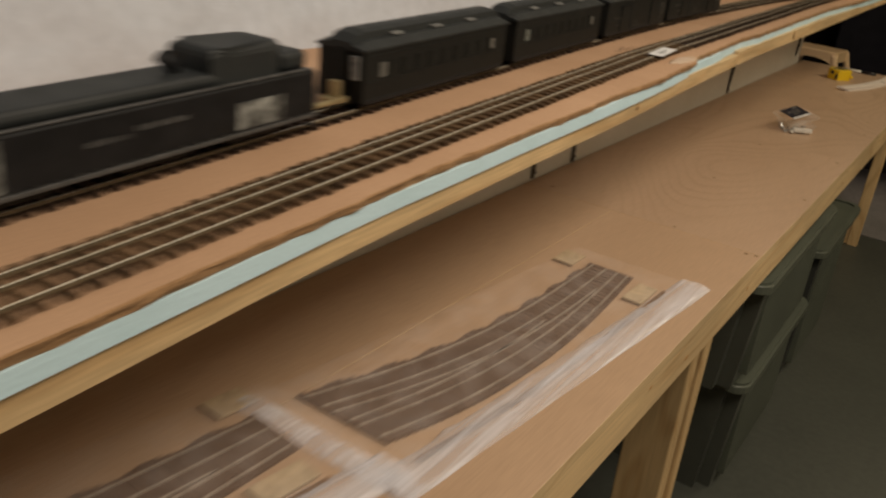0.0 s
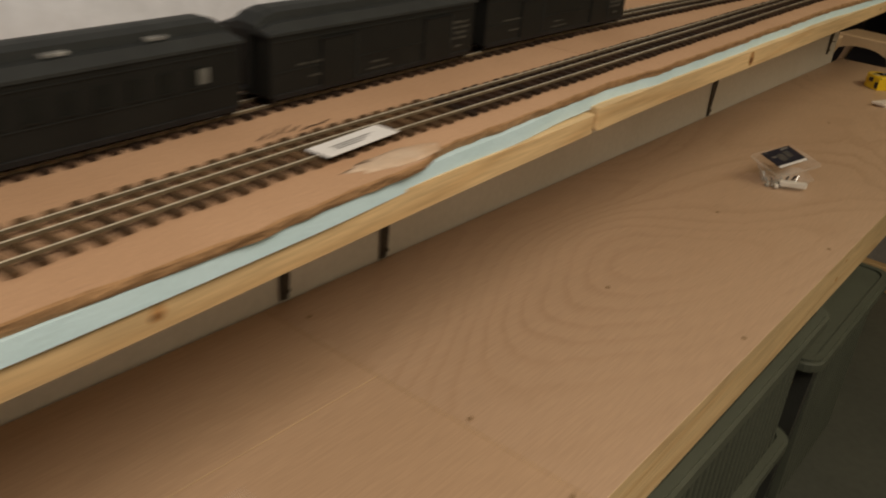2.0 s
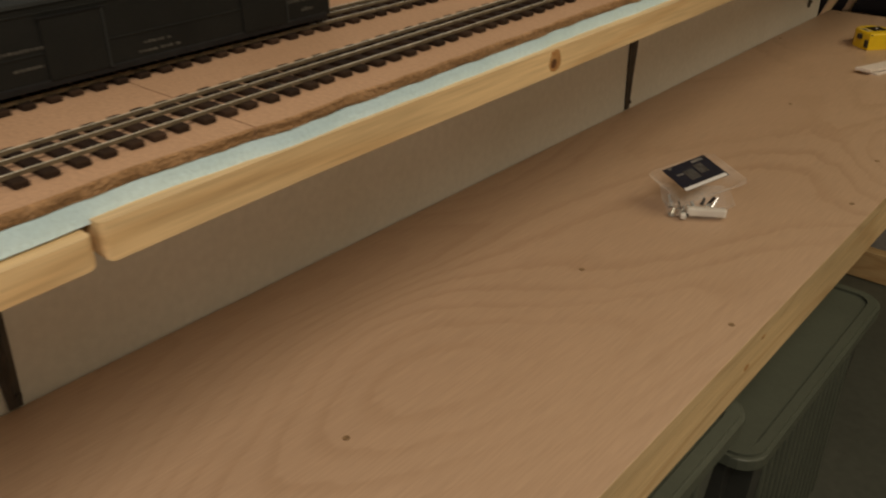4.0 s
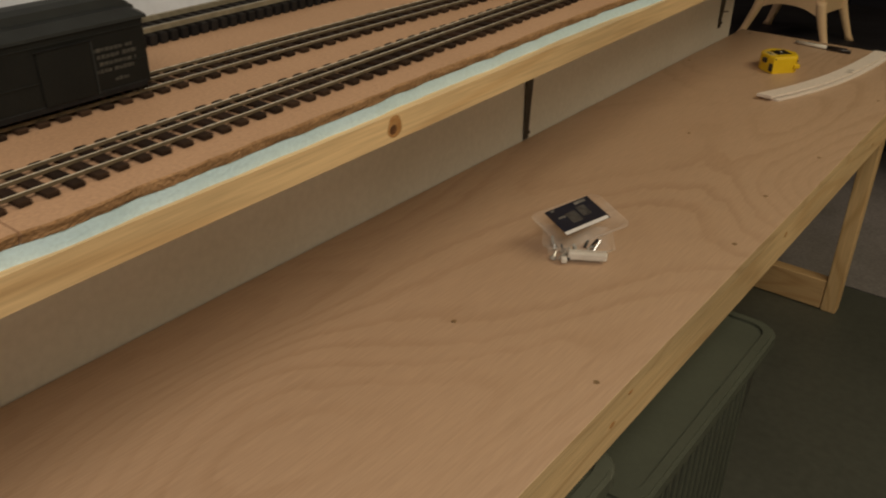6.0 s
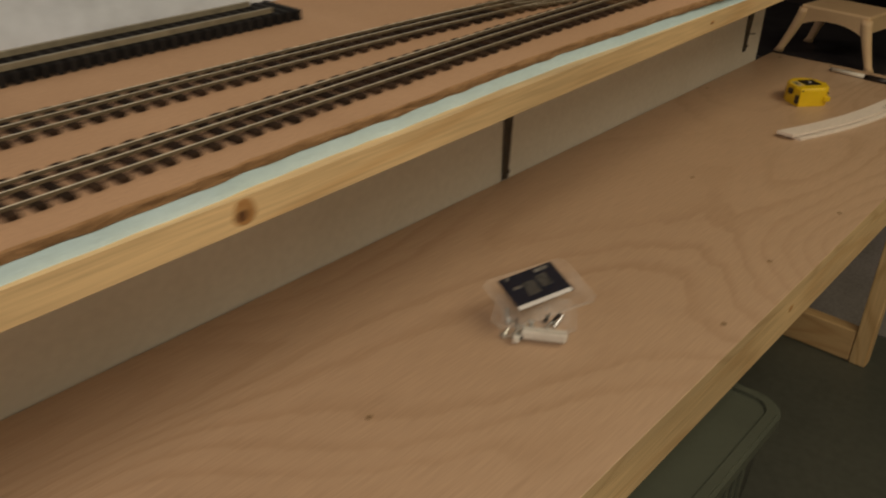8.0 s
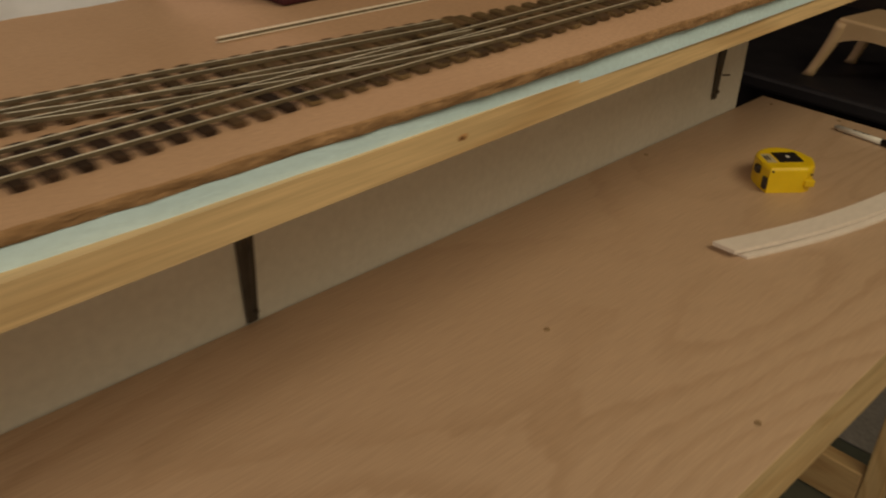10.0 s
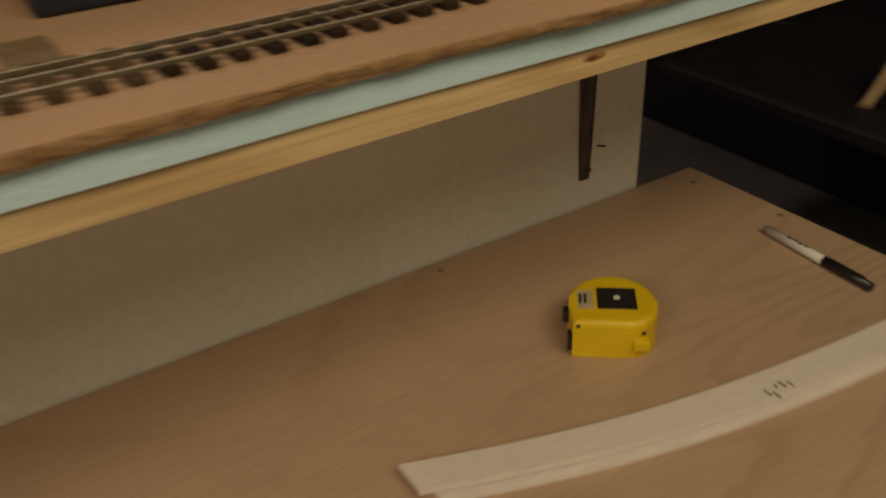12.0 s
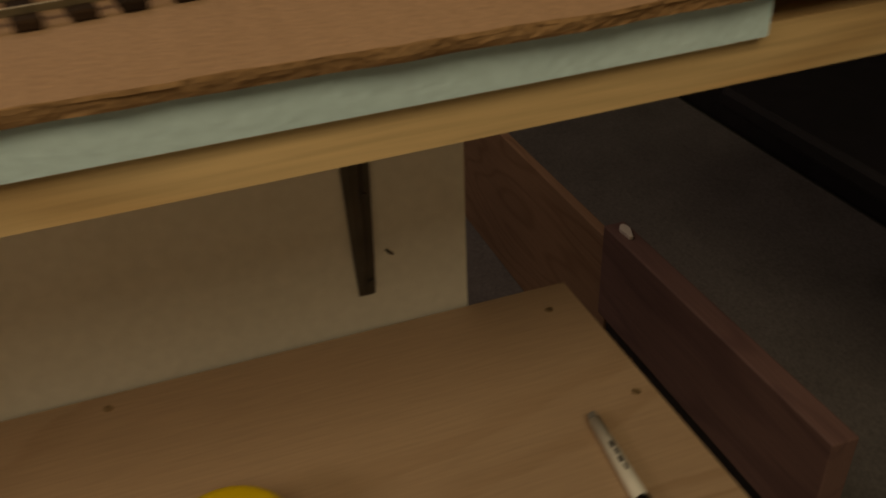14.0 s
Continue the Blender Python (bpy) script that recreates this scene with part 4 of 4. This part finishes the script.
for i in range(24):
    cx, cy = rnd.uniform(-0.034, 0.030), rnd.uniform(-0.022, 0.022)
    tip = (cx + rnd.uniform(-0.010, 0.010), cy + rnd.uniform(-0.010, 0.010), 0.005 + rnd.uniform(0, 0.012))
    fitting = part("fitting", cyl((cx, cy, 0.003), tip, rnd.uniform(0.0014, 0.0030), rnd.uniform(0.0012, 0.0026), 10), CHROME if i % 4 else BLACKPL, clam, "bright metal fitting" if i % 4 else "dark metal fitting")
    if i % 3 == 0:
        part("collar", cyl((cx, cy, 0.002), (cx, cy, 0.0042), 0.0048, 0.0042, 12), CHROME, fitting)
part("tube", box(-0.013, 0.039, -0.027, -0.015, 0.005, 0.016, 0.002), WHITE, clam, "white plastic block")
part("cap", box(-0.022, -0.014, -0.033, -0.024, 0.002, 0.010, 0.002), WHITE, clam)

# ---- tape measure ----
tape = thing("tape_measure", (0.208, 2.719, TOP + 0.0004), 51.0, "yellow tape measure lying on its side", "tape measure")
outline = [(0.002, 0), (0.052, 0.0), (0.060, 0.004), (0.067, 0.012), (0.071, 0.022)]
outline += [(0.035 + 0.036 * math.cos(a), 0.036 + 0.036 * math.sin(a)) for a in np.linspace(-0.1, math.pi, 16)]
outline += [(-0.001, 0.02)]
case = part("case", prism(outline, 0, 0.041, 0.006), YELLOW, tape, smooth=False)
part("badge", box(0.022, 0.054, 0.019, 0.049, 0.041, 0.0424, 0.0006), BLACKPL, case, "black square badge")
part("rivet", cyl((0.038, 0.034, 0.0424), (0.038, 0.034, 0.0432), 0.0028, n=12), WHITE, case)
part("sticker", box(0.006, 0.019, 0.019, 0.046, 0.0408, 0.0413), STICKER, case, "pale sticker")
for i in range(2):
    part("print", box(0.007 + 0.004 * i, 0.0095 + 0.004 * i, 0.026, 0.040, 0.0414, 0.0416), GREYLET, case)
part("mouth", box(-0.002, 0.002, 0.001, 0.010, 0.006, 0.024, 0.0006), BLACKPL, case, "black tape mouth")
part("hook", box(-0.006, 0.003, 0.020, 0.032, 0.022, 0.034, 0.002), BLACKPL, case, "black end hook")
part("lock", box(0.050, 0.064, -0.003, 0.006, 0.010, 0.022, 0.002), YELLOW, case, "yellow lock lever")
for u, z in ((0.006, 0.036), (0.058, 0.030)):
    part("screw", cyl((u, 0.0005, z), (u, -0.0006, z), 0.0018, n=10), BLACKPL, case)

tape.scale = (1.09, 1.09, 0.92)

# ---- marker pen ----
pen = thing("marker_pen", (0.165, 3.030, TOP + 0.0056), -5.2, "white marker pen with a black cap", "marker pen")
part("barrel", cyl((0.006, 0, 0), (0.082, 0, 0), 0.0044, 0.0052, 18), WHITE, pen, smooth=True)
part("end_plug", cyl((0, 0, 0), (0.006, 0, 0), 0.0032, 0.0044, 18), GREYPL, pen)
part("cap", cyl((0.080, 0, 0), (0.137, 0, 0), 0.0056, 0.0044, 18), BLACKPL, pen, "black cap", smooth=True)
part("clip", box(0.086, 0.128, -0.0018, 0.0018, 0.0045, 0.0064, 0.0008), BLACKPL, pen)
for i in range(4):
    part("print", box(0.032 + i * 0.007, 0.037 + i * 0.007, -0.002 + 0.001 * (i % 2), 0.0008, 0.0046, 0.0053), INK, pen)

# ---- curved wooden strips ----


def arc_strip(name, inner, width, z0, z1, label, tip=2.522):
    ysx = np.linspace(tip, 3.05, 40)
    return solid(name, ribbon(ysx, inner, lambda y: inner(y) + width, z0, z1), BALSA, label=label, category="wooden strip", group="curved wooden strips on the bench")


arc_in = curve_of([(2.3, 0.16), (2.52, 0.243), (2.60, 0.276), (2.67, 0.300), (2.8, 0.326), (2.92, 0.342), (3.05, 0.350), (3.3, 0.352)])
upper = arc_strip("curved_strip", arc_in, 0.0305, TOP + 0.0068, TOP + 0.0124, "pale curved balsa strip with a pencilled number")
arc_strip("curved_strip", lambda y: arc_in(y) + 0.007, 0.031, TOP + 0.0004, TOP + 0.0038, "second pale curved balsa strip underneath", 2.534)
for i, (dy, dx, w) in enumerate(((0, 0, 0.008), (0.004, 0.006, 0.008), (0.012, 0.001, 0.003), (0.018, 0, 0.008), (0.024, 0.004, 0.007))):
    ob = part("pencil_mark", box(0.348 + dx - 0.003, 0.3485 + dx + w - 0.003, 2.806 + dy, 2.8075 + dy, TOP + 0.0125, TOP + 0.0128), INK, upper, "unreadable pencilled figures")

# ---- totes under the bench ----


def tote(y0, y1, ztop, z0, x1, label, ribs, mat):
    """A storage tote: tapered body, overhanging lid with a raised rim, ribs and handle."""
    t = thing("storage_tote", (0, 0, 0), 0, label, "storage tote", "totes under the bench")
    x0 = 0.07
    bm = bmesh.new()
    low = [bm.verts.new(c) for c in ((x0 + 0.03, y0 + 0.035, z0), (x1 - 0.035, y0 + 0.035, z0), (x1 - 0.035, y1 - 0.035, z0), (x0 + 0.03, y1 - 0.035, z0))]
    top = [bm.verts.new(c) for c in ((x0 + 0.015, y0 + 0.015, ztop - 0.02), (x1 - 0.015, y0 + 0.015, ztop - 0.02), (x1 - 0.015, y1 - 0.015, ztop - 0.02), (x0 + 0.015, y1 - 0.015, ztop - 0.02))]
    bm.faces.new(low[::-1])
    bm.faces.new(top)
    for i in range(4):
        bm.faces.new((low[i], low[(i + 1) % 4], top[(i + 1) % 4], top[i]))
    bmesh.ops.bevel(bm, geom=[e for e in bm.edges if abs(e.verts[0].co.z - e.verts[1].co.z) > 0.1], offset=0.03, segments=4, affect="EDGES")
    body = part("body", bm, mat, t)
    def rounded(i, r):
        pts = []
        for cx, cy, a0 in ((x1 - i - r, y1 - i - r, 0), (x0 + i + r, y1 - i - r, 90), (x0 + i + r, y0 + i + r, 180), (x1 - i - r, y0 + i + r, 270)):
            pts += [(cx + r * math.cos(radians(a0 + k * 18)), cy + r * math.sin(radians(a0 + k * 18))) for k in range(6)]
        return pts
    lid_ob = part("lid", prism(rounded(0, 0.04), ztop - 0.024, ztop - 0.006, 0.003), TOTE, t, "grey-green lid")
    ring_out, ring_in = rounded(0.006, 0.036), rounded(0.020, 0.03)
    bm = bmesh.new()
    k = len(ring_out)
    vs = [[bm.verts.new((x, y, z)) for x, y in ring] for ring, z in ((ring_out, ztop - 0.007), (ring_out, ztop - 0.001), (ring_in, ztop - 0.001), (ring_in, ztop - 0.007))]
    for a, b in ((0, 1), (1, 2), (2, 3)):
        for i in range(k):
            bm.faces.new((vs[a][i], vs[a][(i + 1) % k], vs[b][(i + 1) % k], vs[b][i]))
    part("rim", bm, TOTE, lid_ob)
    for dy in (y0 + 0.004, y1 - 0.004):
        part("end_handle", box((x0 + x1) / 2 - 0.06, (x0 + x1) / 2 + 0.06, dy - 0.012, dy + 0.012, ztop - 0.05, ztop - 0.026, 0.006), TOTE, t)
    for i in range(ribs):
        y = y0 + 0.10 + i * (y1 - y0 - 0.2) / max(ribs - 1, 1)
        part("rib", box(x1 - 0.034, x1 - 0.0145, y - 0.006, y + 0.006, z0 + 0.03, ztop - 0.05, 0.003), TOTE, body)
    return t


tote(1.585, 2.155, 0.470, FLOOR, 0.480, "grey-green plastic storage tote with ribbed sides", 14, TOTEDARK)
tote(0.90, 1.515, 0.362, FLOOR, 0.486, "murky grey plastic storage tote below another", 20, TOTE2)
tote(0.80, 1.487, 0.642, 0.364, 0.490, "murky grey plastic storage tote stacked on another", 20, TOTE2)

# ---- far end: boards, bench, stool, added dark backdrops ----
solid("leaning_board", box(-1.35, -0.539, 3.47, 3.49, FLOOR + 0.0065, 0.383, 0.003), BROWNWOOD, label="brown plywood board standing behind the bench", category="board")
plank = thing("plank", label="narrow pinkish plank on an added black support", category="board")
part("plank", box(-0.535, 0.02, 3.452, 3.492, 0.24, 0.424, 0.003), PLANK, plank)
# Made-up black support, filling the dark space under the plank.
part("lower_board", box(-0.53, 0.01, 3.469, 3.489, FLOOR + 0.0065, 0.2395, 0.003), BLACKPL, plank, "black support added where it is dark below")

chip = prism([(0.022 * math.cos(a), 0.008 * math.sin(a) * (1 + 0.3 * math.cos(3 * a))) for a in np.linspace(0, 2 * math.pi, 18, endpoint=False)], 0, 0.006, 0.0015)
solid("wood_chip", chip, BALSA, (-0.497, 3.474, 0.4245), -8, label="small pale offcut lying on the plank", category="offcut")
solid("rug", box(-2.2, 0.9, 3.2, 4.41, FLOOR + 0.0005, FLOOR + 0.006, 0.002), CARPET, label="flat grey carpet on the floor beyond the bench", category="rug")
dark = thing("dark_bench", label="low black bench standing in the dark", category="bench")
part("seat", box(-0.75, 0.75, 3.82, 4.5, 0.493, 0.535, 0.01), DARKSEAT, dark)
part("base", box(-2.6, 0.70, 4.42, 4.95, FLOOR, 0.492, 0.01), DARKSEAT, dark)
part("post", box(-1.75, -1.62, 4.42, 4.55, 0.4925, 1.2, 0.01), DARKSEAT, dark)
# Made-up dark block and backdrop that keep the unlit far end black.
solid("dark_cabinet", box(-2.6, -0.5, 5.0, 5.6, FLOOR, 1.7, 0.01), DARKBROWN, label="dark brown block added to keep the unlit corner dark", category="cabinet")
solid("dark_curtain", box(-0.3, 1.4, 5.6, 5.7, FLOOR, 2.3, 0.01), NAVYBACK, label="dark navy backdrop added before the far wall", category="curtain")
solid("folded_cloth", box(0.43, 0.80, 4.14, 4.40, FLOOR + 0.0065, 0.47, 0.05), ORANGE, label="dull red cloth-covered chest in the dark", category="chest")

stool = thing("step_stool", (-0.105, 4.005, 0.5355), -8, "beige moulded plastic step stool on the dark bench", "stool")
part("seat", box(-0.126, 0.126, -0.10, 0.10, 0.182, 0.204, 0.010, seg=4), BEIGE, stool)


def arch(half, top, low, rise, y0, y1):
    """A skirt with an arched underside, in the xz plane."""
    bm = bmesh.new()
    n = 14
    rows = []
    for i in range(n + 1):
        x = -half + 2 * half * i / n
        z = low + rise * (1 - abs(2 * i / n - 1) ** 2.4)
        rows.append([bm.verts.new((x, y, zz)) for y, zz in ((y0, z), (y1, z), (y1, top), (y0, top))])
    for a, b in zip(rows, rows[1:]):
        for k in range(4):
            bm.faces.new((a[k], a[(k + 1) % 4], b[(k + 1) % 4], b[k]))
    bm.faces.new(rows[0])
    bm.faces.new(rows[-1])
    bmesh.ops.recalc_face_normals(bm, faces=bm.faces[:])
    return bm


for y in (-0.100, 0.093):
    part("apron", arch(0.120, 0.192, 0.118, 0.036, y, y + 0.007), BEIGE, stool)
for sx in (-1, 1):
    side = part("side_skirt", box(sx * 0.121 - 0.004, sx * 0.121 + 0.004, -0.094, 0.094, 0.135, 0.190, 0.002), BEIGE, stool)
    for sy in (-1, 1):
        bm = bmesh.new()
        rows = []
        for q in np.linspace(0, 1, 10):
            z = 0.190 * (1 - q)
            cx, cy = sx * (0.112 + 0.058 * q ** 1.25), sy * (0.088 + 0.02 * q)
            w = 0.022 - 0.008 * q + (0.005 if q > 0.93 else 0)
            rows.append([bm.verts.new((cx + w * math.cos(k * math.pi / 5), cy + 0.75 * w * math.sin(k * math.pi / 5), z)) for k in range(10)])
        for a, b in zip(rows, rows[1:]):
            for k in range(10):
                bm.faces.new((a[k], a[(k + 1) % 10], b[(k + 1) % 10], b[k]))
        bm.faces.new(rows[0])
        bm.faces.new(rows[-1])
        bmesh.ops.recalc_face_normals(bm, faces=bm.faces[:])
        part("leg", bm, BEIGE, stool, smooth=True)

stool.scale = (0.93, 0.93, 0.81)

# the layers of the shelf are uneven: the edge strip is deepest in the middle, the fibreboard thinner towards the far end
def uneven(y, z):
    if z > ZC - 0.002:
        return -0.003 * ease(y, 2.3, 2.8)
    if ZU - 0.005 < z < ZU + 0.001:
        return 0.0045 - 0.0005 * ease(y, 1.0, 1.4) - 0.0025 * ease(y, 1.8, 2.3)
    return 0.0


for ob in list(scene.objects):
    if ob.type == "MESH" and ob.parent and ob.parent.name.split(".")[0] in ("shelf", "model_track", "track_turnout"):
        if ob.data.users > 1:
            ob.location.z += uneven(ob.location.y, ob.location.z)
        else:
            for v in ob.data.vertices:
                v.co.z += uneven(v.co.y, v.co.z)

# the shelf rises a little towards the far end, with all that lies on it
RISE = Matrix.Translation((0, 1.0, ZU)) @ Matrix.Rotation(math.atan(SLOPE), 4, "X") @ Matrix.Translation((0, -1.0, -ZU))
ON_SHELF = ("shelf", "model_track", "track_turnout", "loose_track", "lone_rail", "storage_box", "plastic_case", "tan_board", "paper_card", "filler_patch", "wire_scraps", "model_rail_car", "model_tender")
for ob in list(scene.objects):
    if ob.parent is None and ob.name.split(".")[0] in ON_SHELF:
        ob.matrix_basis = RISE @ ob.matrix_basis
